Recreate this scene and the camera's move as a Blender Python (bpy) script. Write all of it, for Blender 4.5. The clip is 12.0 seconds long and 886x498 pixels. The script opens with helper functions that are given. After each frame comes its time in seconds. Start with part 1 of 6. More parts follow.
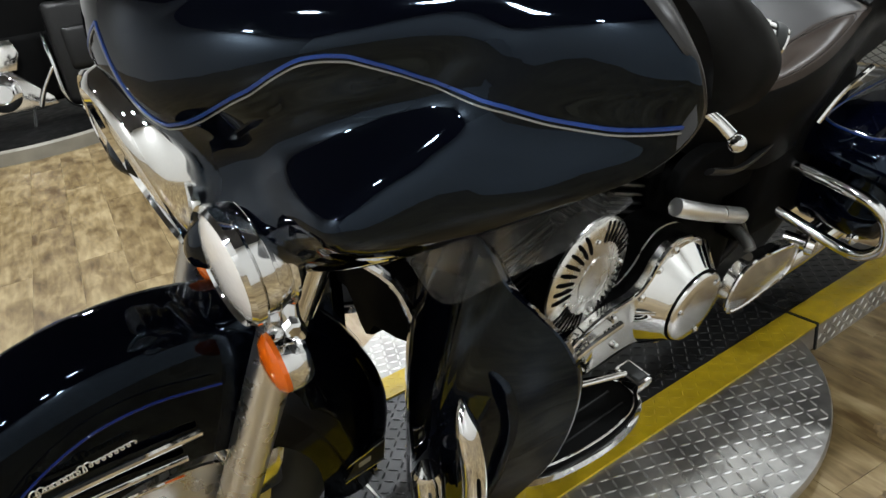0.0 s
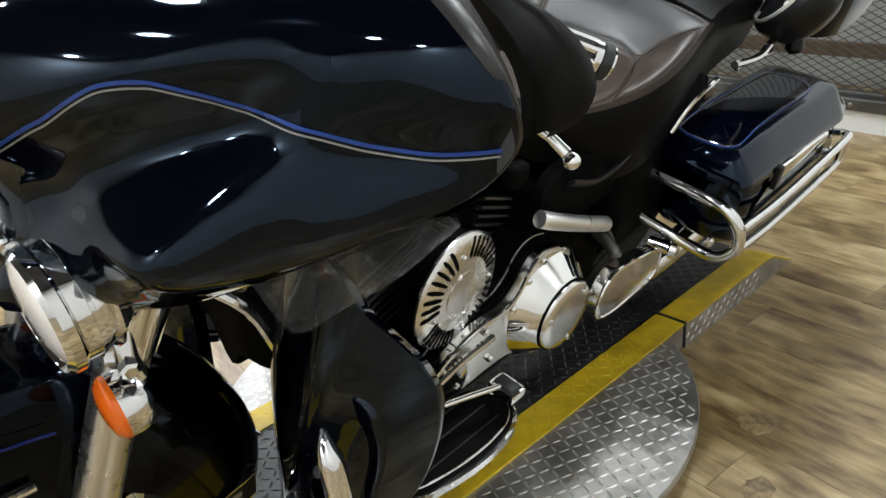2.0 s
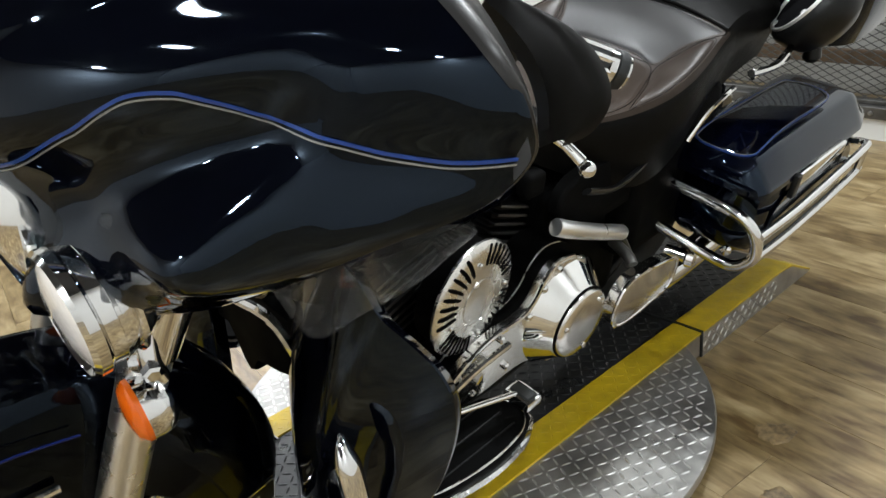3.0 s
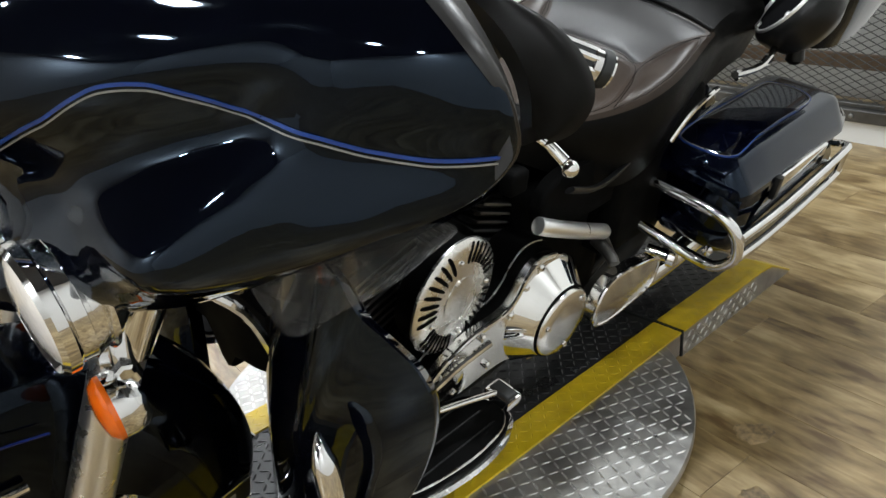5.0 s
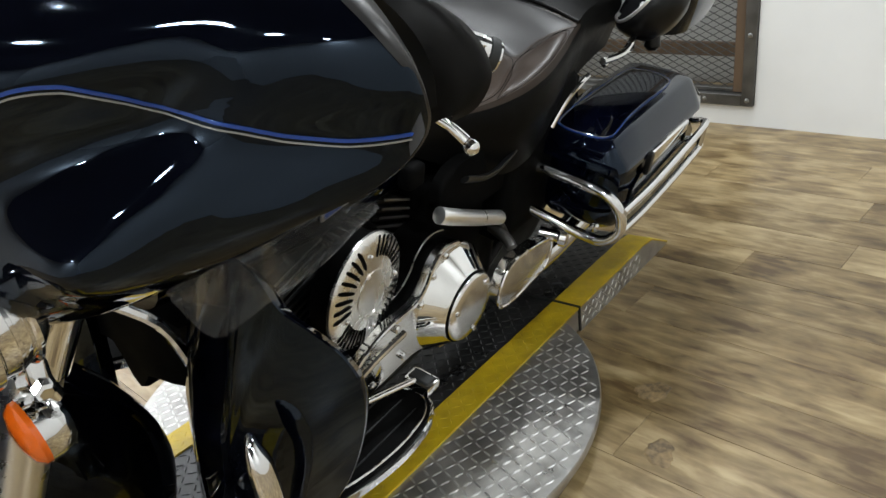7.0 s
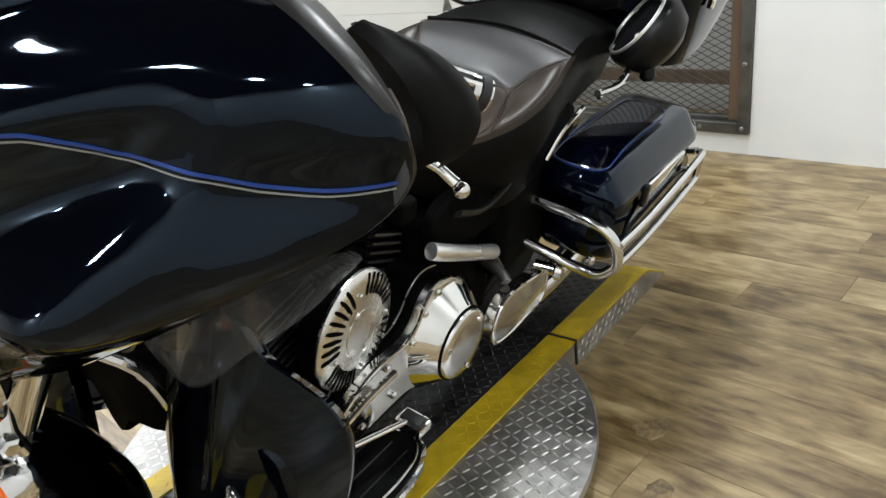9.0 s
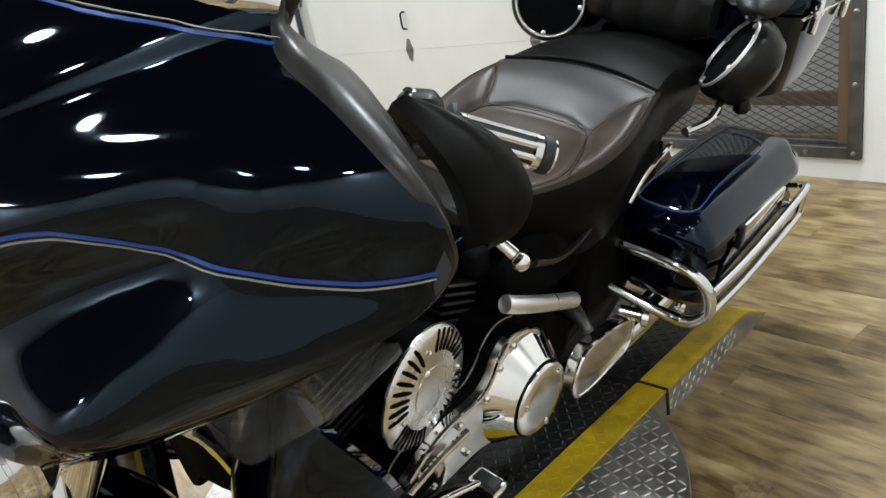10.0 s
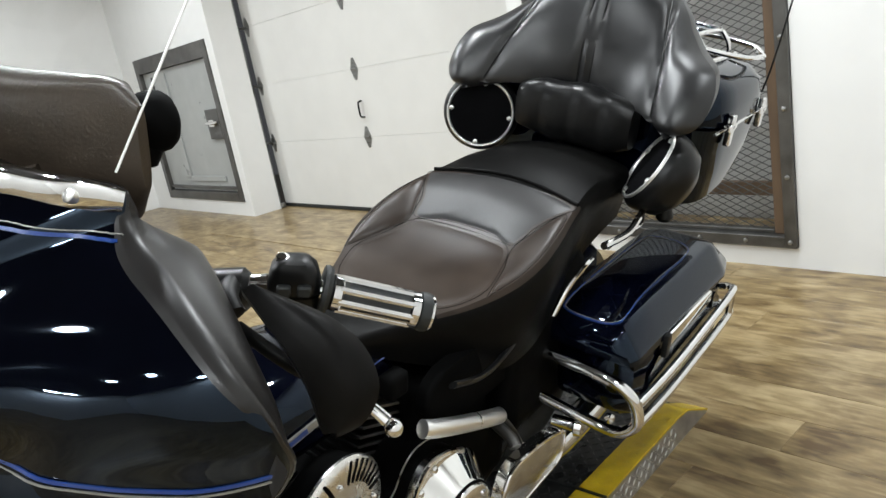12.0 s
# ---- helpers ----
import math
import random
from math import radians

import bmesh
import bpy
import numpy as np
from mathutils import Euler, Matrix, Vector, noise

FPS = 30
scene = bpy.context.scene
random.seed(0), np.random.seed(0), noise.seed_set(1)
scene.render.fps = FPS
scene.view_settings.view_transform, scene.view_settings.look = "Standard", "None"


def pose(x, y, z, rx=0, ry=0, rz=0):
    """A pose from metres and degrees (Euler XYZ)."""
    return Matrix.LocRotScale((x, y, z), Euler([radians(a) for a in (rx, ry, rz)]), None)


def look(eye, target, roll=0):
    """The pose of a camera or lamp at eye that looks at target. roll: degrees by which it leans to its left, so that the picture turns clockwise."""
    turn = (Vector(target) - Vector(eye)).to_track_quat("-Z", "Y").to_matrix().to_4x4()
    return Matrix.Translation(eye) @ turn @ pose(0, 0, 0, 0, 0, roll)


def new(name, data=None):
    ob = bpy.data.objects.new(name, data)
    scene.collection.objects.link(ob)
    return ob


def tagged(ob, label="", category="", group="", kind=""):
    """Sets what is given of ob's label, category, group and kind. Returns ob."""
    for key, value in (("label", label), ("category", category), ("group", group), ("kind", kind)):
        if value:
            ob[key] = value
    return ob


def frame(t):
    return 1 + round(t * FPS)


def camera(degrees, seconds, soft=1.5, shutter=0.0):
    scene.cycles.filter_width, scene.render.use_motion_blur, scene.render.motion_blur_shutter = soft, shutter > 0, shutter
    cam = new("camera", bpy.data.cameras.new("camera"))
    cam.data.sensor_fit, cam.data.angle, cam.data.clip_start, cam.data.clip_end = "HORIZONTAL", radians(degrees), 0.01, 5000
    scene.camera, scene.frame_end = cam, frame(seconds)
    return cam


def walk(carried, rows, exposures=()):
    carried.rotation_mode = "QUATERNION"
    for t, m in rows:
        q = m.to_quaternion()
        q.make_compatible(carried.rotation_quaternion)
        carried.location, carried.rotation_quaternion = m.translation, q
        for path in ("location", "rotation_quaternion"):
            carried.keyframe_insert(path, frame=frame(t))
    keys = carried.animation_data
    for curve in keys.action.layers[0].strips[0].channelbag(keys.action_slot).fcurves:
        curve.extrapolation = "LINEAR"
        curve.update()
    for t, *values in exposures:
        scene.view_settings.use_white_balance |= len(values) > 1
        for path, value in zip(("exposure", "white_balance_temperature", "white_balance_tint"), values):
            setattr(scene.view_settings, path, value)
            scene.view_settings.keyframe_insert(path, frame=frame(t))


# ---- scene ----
cam = camera(63.5, 12.0)
PATH = [
    (0, (1.069, 0.086, 1.15), (-0.431, 1.099, 0.3), -8.3),
    (0.5, (1.093, 0.138, 1.159), (-0.296, 1.32, 0.339), -8.6),
    (1, (1.095, 0.146, 1.153), (-0.254, 1.355, 0.307), -7.7),
    (1.5, (1.09, 0.149, 1.153), (-0.249, 1.37, 0.305), -7.6),
    (2, (1.091, 0.148, 1.148), (-0.236, 1.374, 0.29), -7.1),
    (2.5, (1.092, 0.142, 1.15), (-0.264, 1.353, 0.317), -7.4),
    (3, (1.098, 0.14, 1.151), (-0.266, 1.344, 0.32), -7.5),
    (5, (1.092, 0.15, 1.149), (-0.236, 1.382, 0.302), -6.2),
    (5.5, (1.09, 0.158, 1.15), (-0.199, 1.437, 0.312), -7.4),
    (6, (1.081, 0.133, 1.153), (-0.194, 1.449, 0.351), -9.6),
    (6.5, (1.085, 0.116, 1.142), (-0.069, 1.543, 0.347), -10.6),
    (7, (1.103, 0.093, 1.14), (0.002, 1.527, 0.286), -7.9),
    (7.5, (1.099, 0.13, 1.132), (0.042, 1.596, 0.275), -8.8),
    (7.7, (1.098, 0.132, 1.142), (-0.006, 1.615, 0.378), -8.6),
    (9.3, (1.082, 0.132, 1.147), (-0.02, 1.598, 0.347), -7.6),
    (9.5, (1.079, 0.14, 1.147), (-0.053, 1.59, 0.362), -8.2),
    (10, (1.082, 0.209, 1.17), (-0.234, 1.544, 0.472), -10.8),
    (10.5, (1.121, 0.299, 1.211), (-0.173, 1.663, 0.53), -12.0),
    (11, (1.146, 0.326, 1.254), (-0.112, 1.791, 0.733), -12.0),
    (11.5, (1.143, 0.303, 1.247), (-0.156, 1.735, 0.735), -11.4),
    (12, (1.152, 0.298, 1.239), (-0.116, 1.754, 0.716), -10.5),
]
walk(cam, [(t, look(eye, target, roll)) for t, eye, target, roll in PATH], [(0, -0.10), (0.5, 0.06), (3, 0.03), (5.5, -0.05), (7, -0.11), (7.7, -0.08), (9.5, 0.02), (10.5, 0.06), (11, 0.10), (12, 0.09)])

# ---- light: white room, dark ceiling, bright downlights ----
world = bpy.data.worlds.new("world")
world.use_nodes = True
world.node_tree.nodes["Background"].inputs[0].default_value = (0.9, 0.93, 1.0, 1)
world.node_tree.nodes["Background"].inputs[1].default_value = 0.05
scene.world = world
scene.view_settings.exposure = 0.0


# ---- materials ----
def material(name, colour=(0.5, 0.5, 0.5), rough=0.5, metal=0.0, coat=0.0, grain=0.0, scale=20.0, bump=0.0, bump_scale=60.0,
             stretch=(1, 1, 1), rough_var=0.0, transmission=0.0, random_tint=0.0, spec=0.5, tint=None):
    """A surface with two scales of variation in colour and roughness, and fine relief."""
    m = bpy.data.materials.new(name)
    m.use_nodes = True
    nt = m.node_tree
    b = nt.nodes["Principled BSDF"]
    b.inputs["Base Color"].default_value = (*colour, 1)
    b.inputs["Roughness"].default_value = rough
    b.inputs["Metallic"].default_value = metal
    b.inputs["Coat Weight"].default_value = coat
    b.inputs["Coat Roughness"].default_value = 0.02
    b.inputs["Coat IOR"].default_value = 1.36
    b.inputs["Transmission Weight"].default_value = transmission
    b.inputs["Specular IOR Level"].default_value = spec
    if tint:
        b.inputs["Specular Tint"].default_value = (*tint, 1)
    tc = nt.nodes.new("ShaderNodeTexCoord")
    mp = nt.nodes.new("ShaderNodeMapping")
    mp.inputs["Scale"].default_value = stretch
    nt.links.new(tc.outputs["Object"], mp.inputs["Vector"])

    def noise_at(sc, detail=6):
        n = nt.nodes.new("ShaderNodeTexNoise")
        n.inputs["Scale"].default_value = sc
        n.inputs["Detail"].default_value = detail
        nt.links.new(mp.outputs[0], n.inputs["Vector"])
        return n.outputs["Fac"]

    if grain or random_tint:
        big, small = noise_at(scale * 0.18), noise_at(scale)
        add = nt.nodes.new("ShaderNodeMath")
        add.operation = "ADD"
        nt.links.new(big, add.inputs[0])
        nt.links.new(small, add.inputs[1])
        value = add.outputs[0]
        if random_tint:
            info = nt.nodes.new("ShaderNodeObjectInfo")
            ma = nt.nodes.new("ShaderNodeMath")
            ma.operation = "MULTIPLY_ADD"
            nt.links.new(info.outputs["Random"], ma.inputs[0])
            ma.inputs[1].default_value = random_tint
            nt.links.new(value, ma.inputs[2])
            value = ma.outputs[0]
        mr = nt.nodes.new("ShaderNodeMapRange")
        mr.inputs["From Min"].default_value = 0.6
        mr.inputs["From Max"].default_value = 1.4 + random_tint
        mr.inputs["To Min"].default_value = 1 - grain
        mr.inputs["To Max"].default_value = 1 + grain
        nt.links.new(value, mr.inputs["Value"])
        vm = nt.nodes.new("ShaderNodeVectorMath")
        vm.operation = "SCALE"
        vm.inputs[0].default_value = colour
        nt.links.new(mr.outputs[0], vm.inputs["Scale"])
        nt.links.new(vm.outputs[0], b.inputs["Base Color"])
    if rough_var:
        mr = nt.nodes.new("ShaderNodeMapRange")
        mr.inputs["From Min"].default_value, mr.inputs["From Max"].default_value = 0.3, 0.7
        mr.inputs["To Min"].default_value = max(0.0, rough - rough_var)
        mr.inputs["To Max"].default_value = rough + rough_var
        nt.links.new(noise_at(scale * 0.5), mr.inputs["Value"])
        nt.links.new(mr.outputs[0], b.inputs["Roughness"])
    if bump:
        bp = nt.nodes.new("ShaderNodeBump")
        bp.inputs["Strength"].default_value = bump
        bp.inputs["Distance"].default_value = 0.002
        nt.links.new(noise_at(bump_scale, 8), bp.inputs["Height"])
        nt.links.new(bp.outputs[0], b.inputs["Normal"])
    return m


PAINT = material("midnight_paint", (0.0007, 0.0009, 0.0024), 0.035, 0.0, 0.0, 0.3, 40, spec=0.42, tint=(0.56, 0.75, 1.0))
PAINT_BLUE = material("blue_black_paint", (0.0008, 0.0012, 0.0045), 0.035, 0.0, 0.0, 0.3, 40, spec=0.42, tint=(0.56, 0.75, 1.0))
BLUE = material("blue_pinstripe", (0.007, 0.038, 0.20), 0.3, 0.0, 0.6, 0.1, 90)
# Shaded copy of BLUE: the fender's shadow is put into the colour.
SHADEBLUE = material("shaded_blue_pinstripe", (0.003, 0.009, 0.075), 0.3, 0.0, 0.6, 0.1, 90)
SILVER = material("silver_pinstripe", (0.23, 0.225, 0.21), 0.35, 0.2, 0.5, 0.1, 90)
CHROME = material("chrome", (0.78, 0.78, 0.78), 0.06, 1.0, 0, 0.04, 30, rough_var=0.03)
SATIN = material("brushed_steel", (0.70, 0.69, 0.67), 0.28, 1.0, 0, 0.04, 60, rough_var=0.02)
BRIGHT = material("bright_brushed_metal", (0.95, 0.95, 0.94), 0.34, 1.0, 0, 0.02, 50, rough_var=0.02)
CAST = material("polished_cast_metal", (0.76, 0.75, 0.73), 0.10, 1.0, 0, 0.08, 40, bump=0.05, bump_scale=120, rough_var=0.05)
LEATHER = material("black_leather", (0.0045, 0.0044, 0.0042), 0.38, 0.0, 0.0, 0.35, 60, bump=0.25, bump_scale=420, rough_var=0.03, spec=0.06)
LEATHER_GREY = material("worn_brown_black_leather", (0.024, 0.0158, 0.0108), 0.37, 0.0, 0.0, 0.5, 12, bump=0.12, bump_scale=420, rough_var=0.09, spec=0.26)
LEATHER_PALE = material("worn_grey_leather", (0.020, 0.0190, 0.0190), 0.40, 0.0, 0.0, 0.2, 22, bump=0.12, bump_scale=420, rough_var=0.04, spec=0.25)
BLACK = material("satin_black", (0.0055, 0.0055, 0.0055), 0.36, 0.0, 0.0, 0.3, 50, bump=0.05, rough_var=0.06, spec=0.26)
FANSTEEL = material("pale_polished_steel", (0.80, 0.79, 0.76), 0.26, 1.0, 0, 0.05, 50, rough_var=0.04)
COVER = material("buffed_aluminium", (0.80, 0.79, 0.77), 0.17, 1.0, 0, 0.06, 40, bump=0.03, bump_scale=90, rough_var=0.04)
DOME = material("mirror_polished_metal", (0.86, 0.855, 0.84), 0.06, 1.0, 0, 0.05, 40, rough_var=0.04)
WINDEDGE = material("frosted_plastic_edge", (0.88, 0.89, 0.88), 0.3, 0, 0.4, 0.05, 60)
MATTE = material("matte_black", (0.0025, 0.0025, 0.0025), 0.65, 0.0, 0.0, 0.3, 30, rough_var=0.1, spec=0.04)
LEATHER_GLOSS = material("polished_black_leather", (0.005, 0.005, 0.0053), 0.36, 0.0, 0.0, 0.35, 60, bump=0.08, bump_scale=380, rough_var=0.04, spec=0.65)
PADLEATHER = material("soft_black_leather", (0.004, 0.004, 0.004), 0.33, 0.0, 0.0, 0.35, 60, bump=0.2, bump_scale=160, rough_var=0.04, spec=0.34)
RINGMETAL = material("pale_satin_chrome", (0.88, 0.88, 0.87), 0.30, 0.8, 0, 0.05, 60)
SHIELDGREY = material("satin_charcoal_plastic", (0.012, 0.0115, 0.0108), 0.40, 0.0, 0.0, 0.3, 50, bump=0.05, rough_var=0.03, spec=0.15)
INNER = material("glossy_black_plastic", (0.007, 0.006, 0.0055), 0.36, 0.0, 0.0, 0.3, 50, rough_var=0.02, spec=0.52)
RUBBER = material("black_rubber", (0.012, 0.014, 0.014), 0.6, 0.0, 0.0, 0.3, 50, bump=0.15, bump_scale=150)
GRILLE = material("speaker_cloth", (0.0035, 0.0035, 0.004), 0.9, 0.0, 0.0, 0.4, 200, bump=0.4, bump_scale=700, spec=0.05)
AMBER = material("amber_lens", (0.68, 0.115, 0.004), 0.18, 0.0, 0.8, 0.08, 60, bump=0.1, bump_scale=300)
LENS = material("lamp_glass", (0.82, 0.78, 0.74), 0.08, 0.0, 1.0, 0.06, 30, bump=0.3, bump_scale=160)
PLATE = material("diamond_plate", (0.40, 0.39, 0.37), 0.42, 0.9, 0, 0.4, 20, bump=0.08, bump_scale=90, rough_var=0.16)
LUGSTEEL = material("worn_lug_steel", (0.66, 0.655, 0.64), 0.36, 0.9, 0, 0.2, 40, rough_var=0.08)
PLATE_DARK = material("black_diamond_plate", (0.026, 0.027, 0.028), 0.32, 0.3, 0, 0.35, 18, bump=0.1, bump_scale=90, rough_var=0.1)
YELLOW = material("yellow_paint", (0.50, 0.35, 0.010), 0.40, 0.0, 0.1, 0.32, 26, bump=0.12, bump_scale=90, rough_var=0.12)
WALL = material("white_wall_paint", (0.75, 0.75, 0.735), 0.6, 0, 0, 0.03, 6, bump=0.08, bump_scale=140)
DOORWHITE = material("garage_door_paint", (0.655, 0.65, 0.625), 0.45, 0, 0, 0.05, 4, bump=0.10, bump_scale=220)
CEIL = material("dark_ceiling_paint", (0.035, 0.035, 0.037), 0.7, 0, 0, 0.2, 4)
STEEL = material("dark_raw_steel", (0.115, 0.112, 0.106), 0.42, 0.75, 0, 0.5, 9, bump=0.1, bump_scale=70, rough_var=0.12)
RUST = material("rust_brown_wood", (0.10, 0.062, 0.034), 0.6, 0.0, 0, 0.5, 14, bump=0.2, bump_scale=60, stretch=(1, 1, 0.25))
MESHWIRE = material("grey_mesh_wire", (0.10, 0.10, 0.098), 0.4, 0.6, 0, 0.2, 40)
GREYPANEL = material("grey_door_panel", (0.36, 0.37, 0.36), 0.35, 0.1, 0, 0.12, 7, rough_var=0.1)
ALCOVE = material("grey_back_wall", (0.40, 0.40, 0.385), 0.6, 0, 0, 0.12, 3, bump=0.05)
GALV = material("galvanised_steel", (0.27, 0.27, 0.26), 0.35, 0.9, 0, 0.2, 30, rough_var=0.1)
BROWN_POUCH = material("brown_black_leather", (0.036, 0.027, 0.019), 0.38, 0, 0, 0.3, 40, bump=0.25, bump_scale=300)


def wood_floor():
    """Pale oak vinyl planks: long grain, tint by plank, dark stains."""
    m = bpy.data.materials.new("oak_plank")
    m.use_nodes = True
    nt = m.node_tree
    b = nt.nodes["Principled BSDF"]
    tc = nt.nodes.new("ShaderNodeTexCoord")
    info = nt.nodes.new("ShaderNodeObjectInfo")
    off = nt.nodes.new("ShaderNodeVectorMath")
    off.operation = "SCALE"
    off.inputs[0].default_value = (37.0, 53.0, 11.0)
    nt.links.new(info.outputs["Random"], off.inputs["Scale"])
    add = nt.nodes.new("ShaderNodeVectorMath")
    add.operation = "ADD"
    nt.links.new(tc.outputs["Object"], add.inputs[0])
    nt.links.new(off.outputs[0], add.inputs[1])

    def layer(sx, sy, sc, detail=8):
        mp = nt.nodes.new("ShaderNodeMapping")
        mp.inputs["Scale"].default_value = (sx, sy, 1)
        nt.links.new(add.outputs[0], mp.inputs["Vector"])
        n = nt.nodes.new("ShaderNodeTexNoise")
        n.inputs["Scale"].default_value = sc
        n.inputs["Detail"].default_value = detail
        n.inputs["Distortion"].default_value = 0.6
        nt.links.new(mp.outputs[0], n.inputs["Vector"])
        return n.outputs["Fac"]

    grain, broad, patch = layer(2.2, 12, 3.6, 10), layer(2.2, 5.5, 2.3, 6), layer(2.2, 3.2, 2.6, 5)
    ramp = nt.nodes.new("ShaderNodeValToRGB")
    e = ramp.color_ramp.elements
    e[0].position, e[0].color = 0.20, (0.082, 0.048, 0.017, 1)
    e[1].position, e[1].color = 0.82, (0.395, 0.305, 0.165, 1)
    mid = ramp.color_ramp.elements.new(0.48)
    mid.color = (0.210, 0.148, 0.066, 1)
    mix = nt.nodes.new("ShaderNodeMath")
    mix.operation = "MULTIPLY_ADD"
    nt.links.new(grain, mix.inputs[0])
    mix.inputs[1].default_value = 0.66
    nt.links.new(broad, mix.inputs[2])
    mix2 = nt.nodes.new("ShaderNodeMath")
    mix2.operation = "MULTIPLY_ADD"
    nt.links.new(info.outputs["Random"], mix2.inputs[0])
    mix2.inputs[1].default_value = 0.16
    nt.links.new(mix.outputs[0], mix2.inputs[2])
    mix3 = nt.nodes.new("ShaderNodeMath")
    mix3.operation = "MULTIPLY_ADD"
    nt.links.new(patch, mix3.inputs[0])
    mix3.inputs[1].default_value = 0.72
    nt.links.new(mix2.outputs[0], mix3.inputs[2])
    sub = nt.nodes.new("ShaderNodeMath")
    sub.operation = "SUBTRACT"
    nt.links.new(mix3.outputs[0], sub.inputs[0])
    sub.inputs[1].default_value = 0.795
    nt.links.new(sub.outputs[0], ramp.inputs["Fac"])
    nt.links.new(ramp.outputs[0], b.inputs["Base Color"])
    b.inputs["Roughness"].default_value = 0.31
    bp = nt.nodes.new("ShaderNodeBump")
    bp.inputs["Strength"].default_value = 0.12
    bp.inputs["Distance"].default_value = 0.002
    nt.links.new(grain, bp.inputs["Height"])
    nt.links.new(bp.outputs[0], b.inputs["Normal"])
    return m


PLANK = wood_floor()


def clear_plastic(name, tint, rough, see, haze=0.0):
    """Thin clear sheet: mostly seen through, with a glossy reflection."""
    m = bpy.data.materials.new(name)
    m.use_nodes = True
    nt = m.node_tree
    nt.nodes.clear()
    out = nt.nodes.new("ShaderNodeOutputMaterial")
    tr = nt.nodes.new("ShaderNodeBsdfTransparent")
    tr.inputs[0].default_value = (*tint, 1)
    gl = nt.nodes.new("ShaderNodeBsdfGlossy")
    gl.inputs["Roughness"].default_value = rough
    gl.inputs[0].default_value = (0.9, 0.9, 0.9, 1)
    mx = nt.nodes.new("ShaderNodeMixShader")
    mx.inputs[0].default_value = 1 - see
    nt.links.new(tr.outputs[0], mx.inputs[1])
    nt.links.new(gl.outputs[0], mx.inputs[2])
    df = nt.nodes.new("ShaderNodeBsdfDiffuse")
    df.inputs[0].default_value = (0.55, 0.55, 0.55, 1)
    hz = nt.nodes.new("ShaderNodeMixShader")      # pale diffuse share stands in for the reflected wall
    hz.inputs[0].default_value = haze
    nt.links.new(mx.outputs[0], hz.inputs[1])
    nt.links.new(df.outputs[0], hz.inputs[2])
    nt.links.new(hz.outputs[0], out.inputs[0])
    return m


CLEAR = clear_plastic("clear_windshield_plastic", (0.975, 0.975, 0.97), 0.010, 0.9993)
SMOKE = clear_plastic("smoked_deflector_plastic", (0.80, 0.80, 0.80), 0.06, 0.87, 0.085)


# ---- mesh helpers ----
def part(name, bm, mat, parent=None, label="", smooth=True):
    """One bmesh as one mesh object, under a thing or a part."""
    me = bpy.data.meshes.new(name)
    bmesh.ops.recalc_face_normals(bm, faces=bm.faces)
    for f in bm.faces:
        f.smooth = smooth
    bm.to_mesh(me)
    bm.free()
    me.materials.append(mat)
    if smooth:
        me.set_sharp_from_angle(angle=radians(38))
    ob = new(name, me)
    if parent is not None:
        ob.parent = parent
    if label:
        tagged(ob, label)
    return ob


def empty(name, m, label, category, group="", kind=""):
    ob = new(name)
    ob.matrix_world = m
    return tagged(ob, label, category, group, kind)


def curve(points, n=8, closed=False):
    """Points smoothed by Catmull-Rom."""
    P = [Vector(p) for p in points]
    out = []
    m = len(P)
    for i in range(m if closed else m - 1):
        if closed:
            a, b, c, d = P[i - 1], P[i], P[(i + 1) % m], P[(i + 2) % m]
        else:
            a, b, c, d = P[max(i - 1, 0)], P[i], P[i + 1], P[min(i + 2, m - 1)]
        for k in range(n):
            t = k / n
            out.append(0.5 * (2 * b + (c - a) * t + (2 * a - 5 * b + 4 * c - d) * t * t + (3 * b - a - 3 * c + d) * t ** 3))
    if not closed:
        out.append(P[-1])
    return out


def loft(rings, closed_ring=True, caps=True, bm=None):
    """Skin over rings of equal length."""
    bm = bm or bmesh.new()
    vs = [[bm.verts.new(p) for p in r] for r in rings]
    n = len(rings[0])
    for a, b in zip(vs, vs[1:]):
        for i in range(n if closed_ring else n - 1):
            j = (i + 1) % n
            bm.faces.new((a[i], a[j], b[j], b[i]))
    if caps and closed_ring:
        bm.faces.new(vs[0])
        bm.faces.new(list(reversed(vs[-1])))
    return bm


def tube(points, r, n=6, sides=12, closed=False, flat=1.0, up=None, bm=None):
    """A pipe along smoothed points; r a number or one per smoothed fraction."""
    C = curve(points, n, closed)
    rings = []
    ref = Vector(up) if up else None
    last = None
    for i, p in enumerate(C):
        if closed:
            d = C[(i + 1) % len(C)] - C[i - 1]
        else:
            d = C[min(i + 1, len(C) - 1)] - C[max(i - 1, 0)]
        d.normalize()
        if ref is not None:
            x = ref.cross(d)
        elif last is None:
            x = d.orthogonal()
        else:
            x = last - d * last.dot(d)
        x.normalize()
        last = x
        y = d.cross(x)
        rr = r(i / max(1, len(C) - 1)) if callable(r) else r
        rings.append([p + x * (rr * math.cos(a)) + y * (rr * flat * math.sin(a)) for a in [2 * math.pi * k / sides for k in range(sides)]])
    if closed:
        rings.append(rings[0])
    bm = loft(rings, caps=not closed, bm=bm)
    if closed:
        bmesh.ops.remove_doubles(bm, verts=bm.verts, dist=1e-6)
    return bm


def lathe(profile, origin, axis, sides=40, bm=None):
    """Turn (along, radius) pairs about an axis."""
    o, ax = Vector(origin), Vector(axis).normalized()
    x = ax.orthogonal().normalized()
    y = ax.cross(x)
    rings = [[o + ax * h + (x * math.cos(a) + y * math.sin(a)) * max(r, 1e-4) for a in [2 * math.pi * k / sides for k in range(sides)]] for h, r in profile]
    return loft(rings, bm=bm)


